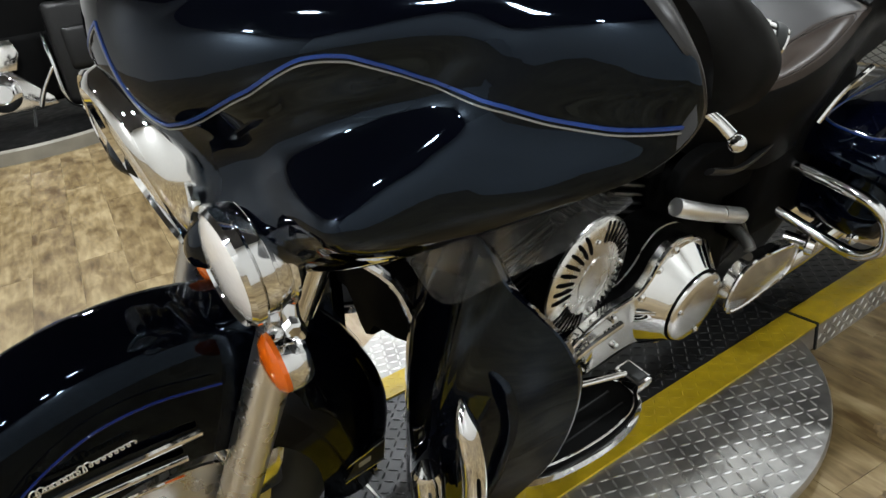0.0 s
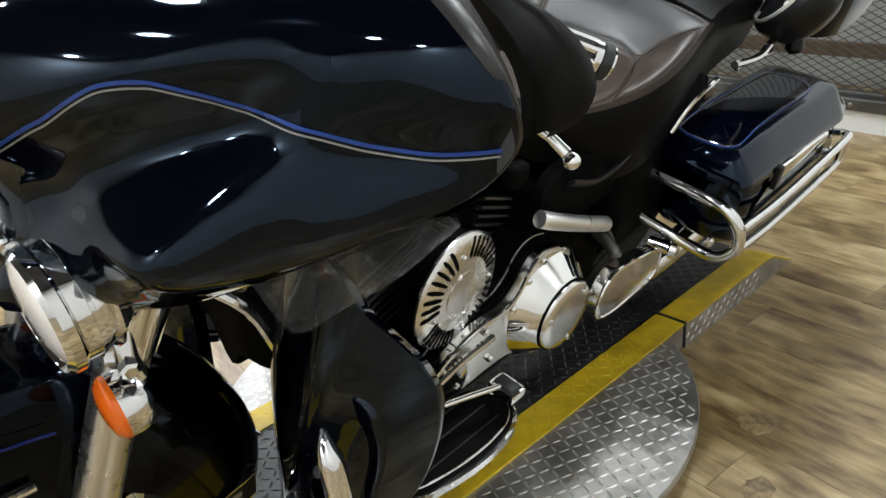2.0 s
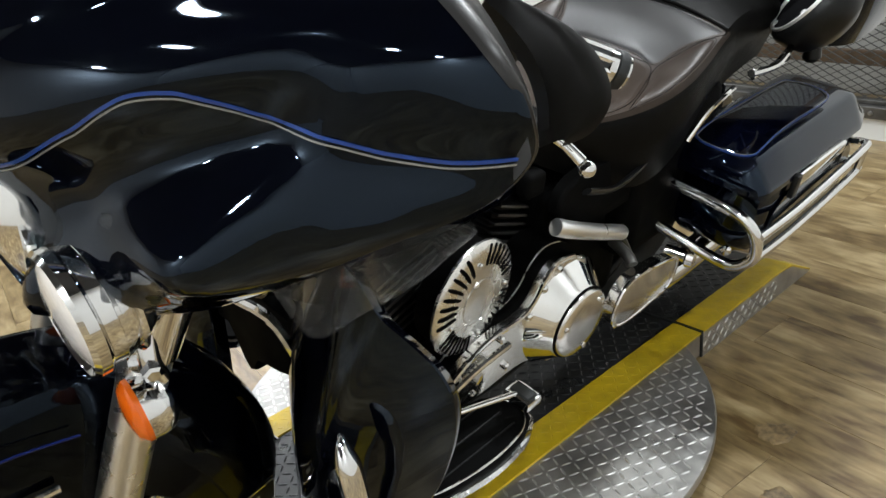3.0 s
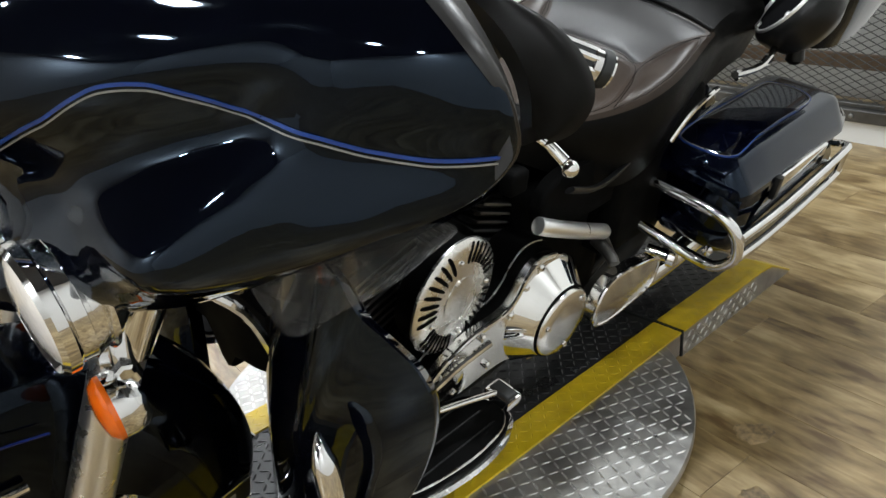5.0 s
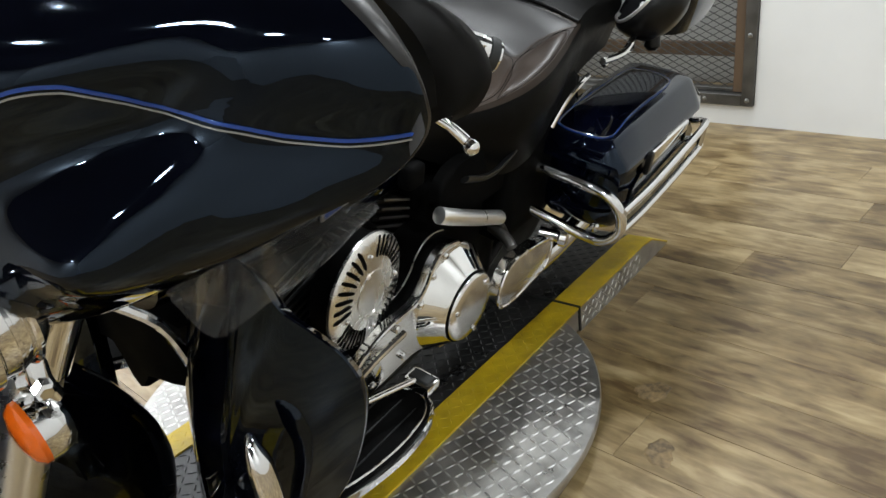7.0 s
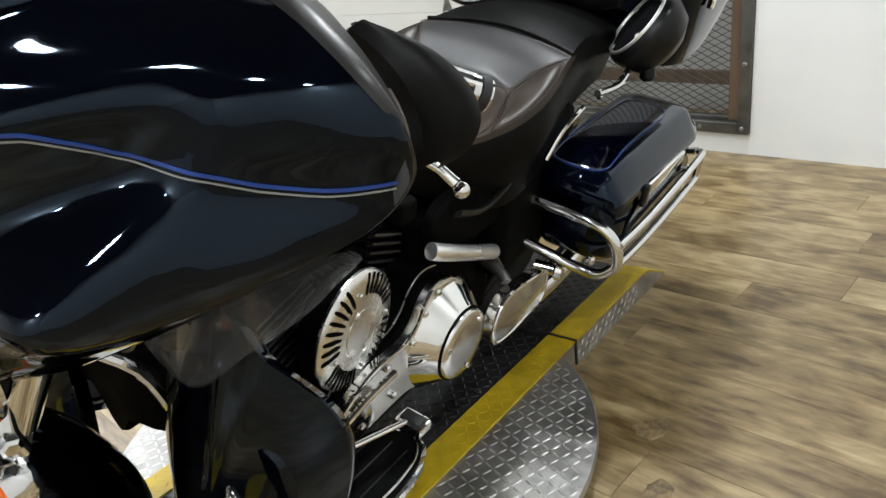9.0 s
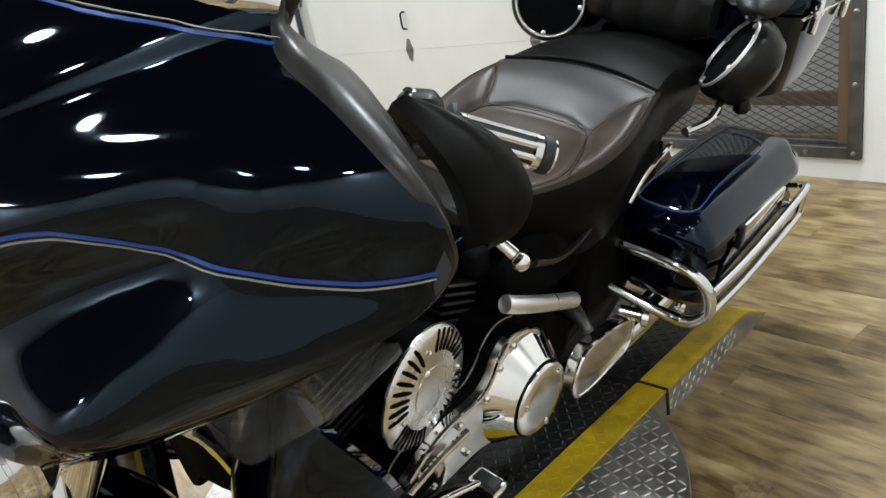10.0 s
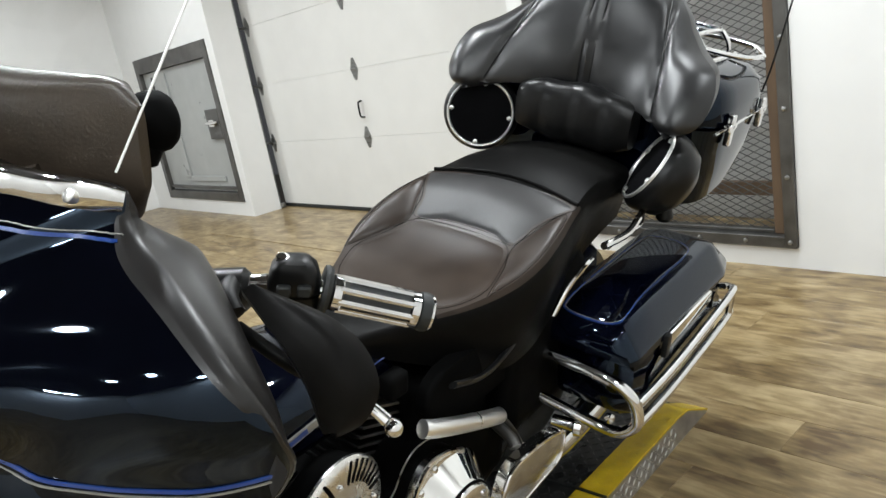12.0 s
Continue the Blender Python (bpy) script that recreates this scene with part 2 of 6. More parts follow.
def slab(outline, origin, ex, ey, depth, bevel=0.0, segs=2, bm=None):
    """A 2-D outline in the frame (ex, ey) at origin, given depth along ex x ey."""
    o, ex, ey = Vector(origin), Vector(ex).normalized(), Vector(ey).normalized()
    ez = ex.cross(ey)
    own = bmesh.new()
    bot = [own.verts.new(o + ex * a + ey * b) for a, b in outline]
    top = [own.verts.new(o + ex * a + ey * b + ez * depth) for a, b in outline]
    n = len(outline)
    own.faces.new(list(reversed(bot)))
    tf = own.faces.new(top)
    for i in range(n):
        own.faces.new((bot[i], bot[(i + 1) % n], top[(i + 1) % n], top[i]))
    if bevel:
        bmesh.ops.bevel(own, geom=list(tf.edges), offset=bevel, segments=segs, profile=0.6, affect="EDGES")
    if bm is None:
        return own
    me = bpy.data.meshes.new("tmp")
    own.to_mesh(me)
    own.free()
    bm.from_mesh(me)
    bpy.data.meshes.remove(me)
    return bm


def box(lo, hi, bevel=0.0, segs=2, bm=None, m=None):
    own = bmesh.new()
    bmesh.ops.create_cube(own, size=1)
    lo, hi = Vector(lo), Vector(hi)
    for v in own.verts:
        v.co = Vector(((v.co.x + 0.5) * (hi.x - lo.x) + lo.x, (v.co.y + 0.5) * (hi.y - lo.y) + lo.y, (v.co.z + 0.5) * (hi.z - lo.z) + lo.z))
    if bevel:
        bmesh.ops.bevel(own, geom=own.edges[:], offset=bevel, segments=segs, profile=0.6, affect="EDGES")
    if m is not None:
        bmesh.ops.transform(own, matrix=m, verts=own.verts)
    if bm is None:
        return own
    me = bpy.data.meshes.new("tmp")
    own.to_mesh(me)
    own.free()
    bm.from_mesh(me)
    bpy.data.meshes.remove(me)
    return bm


def ellipse(a, b, n=32, cx=0.0, cy=0.0, power=2.0):
    out = []
    for k in range(n):
        t = 2 * math.pi * k / n
        c, s = math.cos(t), math.sin(t)
        out.append((cx + a * math.copysign(abs(c) ** (2 / power), c), cy + b * math.copysign(abs(s) ** (2 / power), s)))
    return out


def ribbon(points, normals, width, height, bm=None):
    """A flat raised stripe along points that lie on a surface."""
    rings = []
    for i, p in enumerate(points):
        d = (points[min(i + 1, len(points) - 1)] - points[max(i - 1, 0)]).normalized()
        nn = normals[i].normalized()
        s = nn.cross(d).normalized() * (width / 2)
        rings.append([p - s, p - s + nn * height, p + s + nn * height, p + s])
    return loft(rings, bm=bm)


# ---- the room ----
WA = math.atan2(-0.155, 1.0)
WALLM = pose(0, 3.73, 0, 0, 0, math.degrees(WA))  # x along the far wall, y into it, z up


def room():
    global FLOOR
    FLOOR = part("floor", box((-7.6, -9.1, -0.2), (3.4, 2.3, -0.012)), PLANK, smooth=False)
    FLOOR.matrix_world = WALLM
    tagged(FLOOR, "pale oak plank floor of the showroom", "floor", kind="structure")
    wall = empty("wall_north", WALLM, "white painted wall with garage door recess and steel grille", "wall", kind="structure")
    for lo, hi in (((-7.45, 0, 0), (-6.98, 0.3, 3.4)), ((-6.98, 0, 1.76), (-5.06, 0.3, 3.4)), ((-6.98, 0, 0), (-5.06, 0.3, 0.15)),
                   ((-5.06, 0, 0), (-4.925, 0.3, 3.4)), ((-4.925, 0, 2.5), (-1.21, 0.3, 3.4)), ((-1.21, 0, 0), (-1.08, 0.3, 3.4)),
                   ((-1.08, 0, 2.3), (0.34, 0.3, 3.4)), ((-1.08, 0, 0), (0.34, 0.3, 0.1)), ((0.34, 0, 0), (3.45, 0.3, 3.4))):
        part("wall_panel", box(lo, hi), WALL, wall, smooth=False)
    # East wall is unseen; its distance is set so chrome reflects white.
    for nm, lo, hi, lab in (("wall_west", (-7.65, -9.0, 0), (-7.45, 0.3, 3.4), "white painted side wall"),
                            ("wall_east", (3.25, -9.0, 0), (3.45, 0.0, 3.4), "white painted side wall"),
                            ("wall_south", (-7.5, -9.2, 0), (3.45, -9.0, 3.4), "white painted wall behind the display")):
        o = part(nm, box(lo, hi), WALL, smooth=False)
        o.matrix_world = WALLM
        tagged(o, lab, "wall", kind="structure")
    c = part("ceiling", box((-7.65, -9.2, 3.4), (3.45, 2.4, 3.5)), CEIL, smooth=False)
    c.matrix_world = WALLM
    tagged(c, "dark painted showroom ceiling", "ceiling", kind="structure")
    for nm, lo, hi in (("wall_alcove", (-2.2, 0.75, 0), (1.6, 0.85, 2.7)), ("wall_recess", (-5.2, 0.62, 0), (-1.25, 0.70, 3.4))):
        b = part(nm, box(lo, hi), ALCOVE if nm == "wall_alcove" else WALL, smooth=False)
        b.matrix_world = WALLM
        tagged(b, "pale wall behind the opening", "wall", kind="structure")


room()
# x, y, power of each downlight; first four follow reflections, the rest are added fill
LAMPS = [(1.25, -1.1, 30), (0.15, -0.4, 22), (0.8, -2.1, 26), (-0.75, 1.75, 54), (-3.2, 0.4, 86), (-3.2, 2.7, 46), (0.3, 3.0, 56), (2.2, 2.2, 26),
         (-5.4, 0.2, 58), (-5.6, 2.9, 52), (-0.35, 4.15, 44), (2.25, -0.9, 26), (0.4, -4.9, 70), (-4.2, -3.2, 50)]


# ---- lamps in the ceiling: round downlights ----
def downlight(x, y, power, size=0.20):
    m = Matrix.Translation((x, y, 3.37))
    t = empty("ceiling_downlight", m, "round white recessed ceiling downlight, lit, out of view", "ceiling light", "ceiling downlights")
    part("trim_ring", lathe([(0.03, size * 0.62), (-0.012, size * 0.66), (-0.014, size * 0.55), (0.01, size * 0.52)], (0, 0, 0), (0, 0, 1), 28), WALL, t)
    d = bpy.data.lights.new("downlight_lamp", "AREA")
    d.shape, d.size, d.energy, d.color = "DISK", size, power, (0.95, 1.0, 1.03)
    d.spread = radians(175)
    o = new("downlight_lamp", d)
    o.parent = t
    o.location = (0, 0, -0.03)


for lx, ly, lp in LAMPS:
    downlight(lx, ly, lp)

# ---- turntable and track ----
TM = pose(0, 1.15, 0, 0, 0, -3.5)


def lugs(region, z, pitch, bm, size=(0.024, 0.0055, 0.0014), skip=None, turn=0.0):
    """Raised lens-shaped lugs, turned by turns, over a region test."""
    (x0, x1), (y0, y1) = region
    i = 0
    nx, ny = int((x1 - x0) / pitch), int((y1 - y0) / pitch)
    verts, faces = [], []
    for ix in range(nx):
        for iy in range(ny):
            x, y = x0 + (ix + 0.5) * pitch, y0 + (iy + 0.5) * pitch
            x, y = x * math.cos(turn) - y * math.sin(turn), x * math.sin(turn) + y * math.cos(turn)
            if skip and skip(x, y):
                continue
            a = turn + (math.pi / 4 if (ix + iy) % 2 else -math.pi / 4)
            c, s = math.cos(a), math.sin(a)
            L, W, H = size[0] / 2, size[1] / 2, size[2]
            k = len(verts)
            for px, py, pz in ((-L, 0, 0), (-L * 0.4, W, 0), (L * 0.4, W, 0), (L, 0, 0), (L * 0.4, -W, 0), (-L * 0.4, -W, 0), (-L * 0.45, 0, H), (L * 0.45, 0, H)):
                verts.append((x + px * c - py * s, y + px * s + py * c, z + pz))
            for f in ((0, 6, 1), (1, 6, 7, 2), (2, 7, 3), (3, 7, 4), (4, 7, 6, 5), (5, 6, 0)):
                faces.append([k + q for q in f])
    me = bpy.data.meshes.new("lugs")
    me.from_pydata(verts, [], faces)
    bm.from_mesh(me)
    bpy.data.meshes.remove(me)
    return bm


def turntable():
    t = empty("turntable", TM, "round diamond-plate steel turntable on the floor", "turntable")
    R, HW = 0.584, 0.30
    part("disc", lathe([(0.0, R - 0.030), (0.055, R - 0.030), (0.057, R - 0.004), (0.060, R), (0.074, R), (0.078, R - 0.003), (0.0782, 0.001)], (0, -0.022, 0), (0, 0, 1), 96), PLATE, t)
    bm = lugs(((-0.82, 0.82), (-0.82, 0.82)), 0.078, 0.0235, bmesh.new(), turn=0.42, size=(0.027, 0.0062, 0.0013), skip=lambda x, y: x * x + (y + 0.022) ** 2 > (R - 0.015) ** 2 or abs(x) < HW + 0.004)
    o = part("tread_relief", bm, LUGSTEEL, t, smooth=False)
    tagged(o, kind="stuff")
    lane(t, -R - 0.012, R - 0.036, False)
    for a, b, far in ((R - 0.022, 1.185, 1), (-1.30, -R - 0.022, -1)):
        r = empty("ramp_track", TM, "diamond-plate ramp track with yellow painted edges", "ramp", "ramp tracks")
        lane(r, a, b, far)


def lane(parent, y0, y1, slope):
    """A raised track: dark tread plate between yellow painted edges, steel sides."""
    HW, Z, S = 0.30, 0.085, 0.084

    def prof(x0, x1, z0, z1):
        if slope == 1:
            pts = [(y0, Z + z1), (y1 - 0.20, Z + z1), (y1 - 0.13, Z + z1 - 0.008), (y1, 0.012 + z1)]
        elif slope == -1:
            pts = [(y0, 0.012 + z1), (y0 + 0.13, Z + z1 - 0.008), (y0 + 0.20, Z + z1), (y1, Z + z1)]
        else:
            pts = [(y0, Z + z1), (y1, Z + z1)]
        base = 0.0 if slope else 0.0785
        rings = []
        for x in (x0, x1):
            rings.append([Vector((x, y, z)) for y, z in pts] + [Vector((x, y, max(base, z + z0))) for y, z in reversed(pts)])
        return loft(rings)

    part("deck", prof(-HW + S, HW - S, -0.012, -0.004), PLATE_DARK, parent, "black diamond-plate deck", smooth=False)
    for sx in (-1, 1):
        a, b = sorted((sx * HW, sx * (HW - S)))
        part("edge_strip", prof(a, b, -0.006, 0.0), YELLOW, parent, "yellow painted edge", smooth=False)
        a, b = sorted((sx * (HW - 0.003), sx * (HW - 0.009)))
        part("side_plate", prof(a, b, -0.2, -0.006), PLATE, parent, "bare steel side", smooth=False)
    if not slope:
        for x in (-HW + 0.003, HW - 0.009):
            part("end_skirt", box((x, y1 - 0.075, 0.012), (x + 0.006, y1, Z - 0.0065)), PLATE, parent, "bare steel skirt past the disc", smooth=False)
    if slope == 1:
        # Dark plate added so the joint gap reads black.
        part("end_plate", box((-HW, y0 - 0.007, 0.004), (HW - 0.001, y0 - 0.0005, Z - 0.001)), RUBBER, parent, "black plate added to darken the joint gap", smooth=False)
    flat0, flat1 = (y0 + (0.2 if slope == -1 else 0)), (y1 - (0.2 if slope == 1 else 0))
    bm = lugs(((-HW + S, HW - S), (flat0, flat1)), Z - 0.004, 0.0235, bmesh.new(), (0.024, 0.0058, 0.0022))
    tagged(part("deck_relief", bm, PLATE_DARK, parent, smooth=False), kind="stuff")
    bm = bmesh.new()
    for sx in (-1, 1):
        a, b = sorted((sx * (HW - 0.003), sx * (HW - S + 0.003)))
        lugs(((a, b), (flat0, flat1)), Z, 0.0235, bm, (0.022, 0.005, 0.0009))
    tagged(part("edge_relief", bm, YELLOW, parent, smooth=False), kind="stuff")
    # lugs on the near side plates
    tmp = bmesh.new()
    base = 0.004 if slope else 0.079
    lugs(((flat0, flat1), (base, Z - 0.006)), 0, 0.0215, tmp, (0.022, 0.0055, 0.0024))
    bmesh.ops.transform(tmp, matrix=Matrix(((0, 0, 1, HW - 0.003), (1, 0, 0, 0), (0, 1, 0, 0), (0, 0, 0, 1))), verts=tmp.verts)
    tagged(part("side_relief", tmp, PLATE, parent, smooth=False), kind="stuff")


turntable()

# ---- the motorcycle ----
BM = pose(-0.03, 0.17, 0.085, 0, 14.0, 0)  # leans on its side stand; x to its left, y to its rear, z up, from under the front axle
RAKE = Vector((0, math.sin(radians(26)), math.cos(radians(26))))
FORK = Matrix.Rotation(radians(4.0), 4, "Y") @ Matrix.Translation((0, 0, 0.31)) @ Matrix.Rotation(radians(1), 4, RAKE) @ Matrix.Translation((0, 0, -0.31))
bike = empty("motorcycle", BM, "black touring motorcycle with chrome trim leaning on its stand", "motorcycle")


def fork_part(name, bm, mat, parent=None, label="", smooth=True):
    bmesh.ops.transform(bm, matrix=FORK, verts=bm.verts)
    return part(name, bm, mat, parent or bike, label, smooth)


# fairing: outline (p, w) of the left half from bottom centre to top centre, with the depth at the rim
RIM = [(0.0, 0.815, 0.135), (0.08, 0.812, 0.155), (0.162, 0.825, 0.178), (0.226, 0.858, 0.190), (0.286, 0.902, 0.212), (0.350, 0.955, 0.252), (0.410, 1.010, 0.295), (0.451, 1.048, 0.343),
       (0.466, 1.087, 0.374), (0.463, 1.130, 0.363), (0.433, 1.168, 0.350), (0.371, 1.194, 0.356), (0.305, 1.207, 0.369), (0.279, 1.222, 0.379), (0.266, 1.244, 0.385), (0.20, 1.252, 0.340), (0.10, 1.260, 0.310), (0.0, 1.264, 0.298)]
RIMC = curve([(p, v, w) for p, w, v in RIM], 6)
FC = (0.0, 0.080, 1.035)


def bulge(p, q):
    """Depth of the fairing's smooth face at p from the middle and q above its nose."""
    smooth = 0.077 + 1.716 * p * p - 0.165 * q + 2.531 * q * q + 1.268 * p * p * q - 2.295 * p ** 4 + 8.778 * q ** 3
    # The tanh term tilts the face to widen the reflected wall band.
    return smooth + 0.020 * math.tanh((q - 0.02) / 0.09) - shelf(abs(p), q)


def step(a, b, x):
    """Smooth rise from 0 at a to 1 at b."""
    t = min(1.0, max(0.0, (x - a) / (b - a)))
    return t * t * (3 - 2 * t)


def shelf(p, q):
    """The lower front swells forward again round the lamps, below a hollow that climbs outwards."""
    # Swell and hollow are sized to place the ceiling's dark reflection.
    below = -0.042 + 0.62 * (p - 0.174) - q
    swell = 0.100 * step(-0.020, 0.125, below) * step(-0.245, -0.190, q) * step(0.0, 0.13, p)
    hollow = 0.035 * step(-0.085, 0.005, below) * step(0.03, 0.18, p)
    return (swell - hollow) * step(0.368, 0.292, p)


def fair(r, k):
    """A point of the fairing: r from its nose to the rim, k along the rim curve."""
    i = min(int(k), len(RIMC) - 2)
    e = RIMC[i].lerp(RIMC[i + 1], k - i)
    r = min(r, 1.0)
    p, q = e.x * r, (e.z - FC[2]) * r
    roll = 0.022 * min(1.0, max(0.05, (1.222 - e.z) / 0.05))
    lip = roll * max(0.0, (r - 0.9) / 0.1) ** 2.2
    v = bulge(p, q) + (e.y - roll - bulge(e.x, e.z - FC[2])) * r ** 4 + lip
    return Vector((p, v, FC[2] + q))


def fair_at(p, w):
    """The fairing's point and normal above (p, w)."""
    best = None
    for k in range(0, (len(RIMC) - 1) * 4 + 1):
        e = fair(1.0, min(k / 4, len(RIMC) - 1.001))
        d = Vector((e.x, e.z - FC[2]))
        q = Vector((p, w - FC[2]))
        c = abs(d.x * q.y - d.y * q.x) / max(d.length, 1e-6)
        if d.dot(q) >= 0 and (best is None or c < best[0]):
            best = (c, k / 4, q.length / d.length)
    _, k, r = best
    k, r = min(k, len(RIMC) - 1.01), min(r, 0.999)
    P = fair(r, k)
    a, b = fair(r + 0.001, k) - P, fair(r, min(k + 0.01, len(RIMC) - 1.001)) - P
    n = a.cross(b)
    if n.y > 0:
        n = -n
    return Vector((p, P.y, w)), n.normalized()


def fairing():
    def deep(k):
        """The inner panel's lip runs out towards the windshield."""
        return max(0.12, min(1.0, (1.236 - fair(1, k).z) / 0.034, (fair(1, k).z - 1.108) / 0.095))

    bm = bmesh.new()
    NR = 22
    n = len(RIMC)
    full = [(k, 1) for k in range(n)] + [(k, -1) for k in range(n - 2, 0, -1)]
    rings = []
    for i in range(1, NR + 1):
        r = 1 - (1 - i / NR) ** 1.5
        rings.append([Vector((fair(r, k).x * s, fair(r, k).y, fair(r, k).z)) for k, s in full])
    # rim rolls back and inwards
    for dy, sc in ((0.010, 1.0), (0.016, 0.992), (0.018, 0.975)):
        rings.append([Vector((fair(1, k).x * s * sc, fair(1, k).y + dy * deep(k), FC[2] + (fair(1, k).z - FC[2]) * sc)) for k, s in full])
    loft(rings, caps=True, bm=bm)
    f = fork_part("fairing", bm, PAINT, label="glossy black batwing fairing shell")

    # the inner panel's lip wraps the shell's edge along the upper side
    rings = []
    for j in range(6):
        ring = []
        for k, s in full:
            d = deep(k) * step(1.115, 1.165, fair(1, k).z)
            e = fair(1 - 0.014 * d * (1 - j / 5), k)
            off = -0.001 if j == 0 else (0.0016 if d > 0.3 else -0.004)
            ring.append(Vector((e.x * s, e.y - off, e.z)))
        rings.append(ring)
    for dy, sc in ((0.006, 1.004), (0.012, 1.003), (0.018, 0.996), (0.024, 0.981), (0.039, 0.965), (0.054, 0.943), (0.066, 0.915), (0.075, 0.883), (0.079, 0.846), (0.077, 0.80), (0.06, 0.6), (0.04, 0.3)):
        rings.append([Vector((fair(1, k).x * s * (1 - (1 - sc) * deep(k)), fair(1, k).y + 0.004 + (dy - 0.004) * deep(k), FC[2] + (fair(1, k).z - FC[2]) * sc)) for k, s in full])
    fork_part("inner_fairing", loft(rings), INNER, f, "glossy black inner fairing panel")
    for side in (1, -1):
        line = [(0.0, 1.066), (0.015, 1.052), (0.052, 1.016), (0.086, 0.997), (0.104, 1.0), (0.132, 1.017), (0.170, 1.049), (0.186, 1.062), (0.207, 1.083), (0.222, 1.096), (0.235, 1.102), (0.248, 1.105), (0.258, 1.105), (0.281, 1.098), (0.295, 1.092), (0.313, 1.0885), (0.340, 1.0895), (0.360, 1.0895), (0.376, 1.087), (0.392, 1.085), (0.424, 1.085), (0.450, 1.0885), (0.462, 1.091)]
        for dz, wd, mat, nm in ((0.0, 0.0030, BLUE, "pinstripe"), (-0.0050, 0.0014, SILVER, "pinstripe")):
            C = curve([(p, 0, w + dz) for p, w in line], 8)
            pn = [fair_at(c.x, c.z) for c in C]
            bm = ribbon([Vector((side * a.x, a.y, a.z)) for a, _ in pn], [Vector((side * b.x, b.y, b.z)) for _, b in pn], wd, 0.0012)
            fork_part(nm, bm, mat, f, "blue pinstripe" if mat is BLUE else "silver pinstripe")
        line = [(0.0, 1.238), (0.06, 1.237), (0.12, 1.233), (0.180, 1.228), (0.229, 1.2235), (0.246, 1.2203), (0.263, 1.2160), (0.280, 1.2128), (0.288, 1.2120)]
        for dz, wd, mat in ((0.0, 0.0031, BLUE), (0.0031, 0.0010, SILVER)):
            C = curve([(p, 0, w + dz) for p, w in line], 8)
            pn = [fair_at(c.x, c.z) for c in C]
            bm = ribbon([Vector((side * a.x, a.y, a.z)) for a, _ in pn], [Vector((side * b.x, b.y, b.z)) for _, b in pn], wd, 0.0012)
            fork_part("pinstripe", bm, mat, f, "blue pinstripe" if mat is BLUE else "silver pinstripe")
    # chrome strip along the windshield's foot
    rings = []
    for k in range(-24, 25):
        p = k / 24 * 0.275
        a, n = fair_at(abs(p), 1.2575 - 0.25 * p * p - 0.008 * abs(p))
        a, n = Vector((p, a.y, a.z)), Vector((math.copysign(n.x, p), n.y, n.z))
        e = 1.0 if abs(k) < 23 else (0.9 if abs(k) == 23 else 0.6)
        up = Vector((0, 0.35, 1)).normalized()
        rings.append([a + up * (0.0145 * e * math.cos(q)) + n * (0.008 * e * math.sin(q) + 0.002) for q in [2 * math.pi * m / 14 for m in range(14)]])
    s = fork_part("windshield_trim", loft(rings), CHROME, f, "bright chrome strip at the windshield foot")
    for p in (-0.254, 0, 0.254):
        a, b = fair_at(abs(p), 1.2575 - 0.25 * p * p)
        o = Vector((p, a.y - 0.006, a.z))
        fork_part("screw", lathe([(0, 0.007), (0.006, 0.007), (0.008, 0.005), (0.009, 0.001)], o, (0, -0.8, 0.5), 14), BRIGHT, s)
    # windshield
    rings = []
    for i in range(9):
        t = i / 8
        row = []
        for j in range(25):
            x = -1 + 2 * j / 24
            half = 0.279 - 0.02 * t
            row.append(Vector((half * x, 0.292 + 0.215 * t + 0.088 * x * x, 1.262 + 0.366 * t * (1 - 0.12 * x * x))))
        rings.append(row)
    bm = loft(rings, closed_ring=False)
    bmesh.ops.solidify(bm, geom=bm.faces[:], thickness=0.004)
    fork_part("windshield", bm, CLEAR, label="clear plastic windshield")
    for j in (0, 24):
        fork_part("windshield_edge", tube([rings[i][j] for i in range(9)], 0.0010, 1, 6), WINDEDGE, f, "bright cut edge of the clear sheet")
    return f


fairing()


def sx(points, s):
    return [(p[0] * s, p[1], p[2]) for p in points]


# headlight and passing lamps
def lamp(name, c, axis, r, depth, label):
    c, axis = Vector(c), Vector(axis).normalized()
    sh = fork_part(name, lathe([(0.0, r * 0.97), (-depth * 0.3, r), (-depth * 0.62, r * 0.86), (-depth * 0.9, r * 0.5), (-depth, r * 0.2), (-depth * 1.02, 0.001)], c, axis, 40), CHROME, label=label)
    fork_part("trim_ring", lathe([(-0.010, r * 1.0), (-0.006, r * 1.06), (0.004, r * 1.06), (0.009, r * 0.99), (0.004, r * 0.93), (-0.004, r * 0.93)], c, axis, 40), CHROME, sh)
    fork_part("lens", lathe([(0.001, r * 0.95), (0.007, r * 0.8), (0.012, r * 0.5), (0.014, 0.001)], c, axis, 36), LENS, sh, "clear glass lens")
    return sh


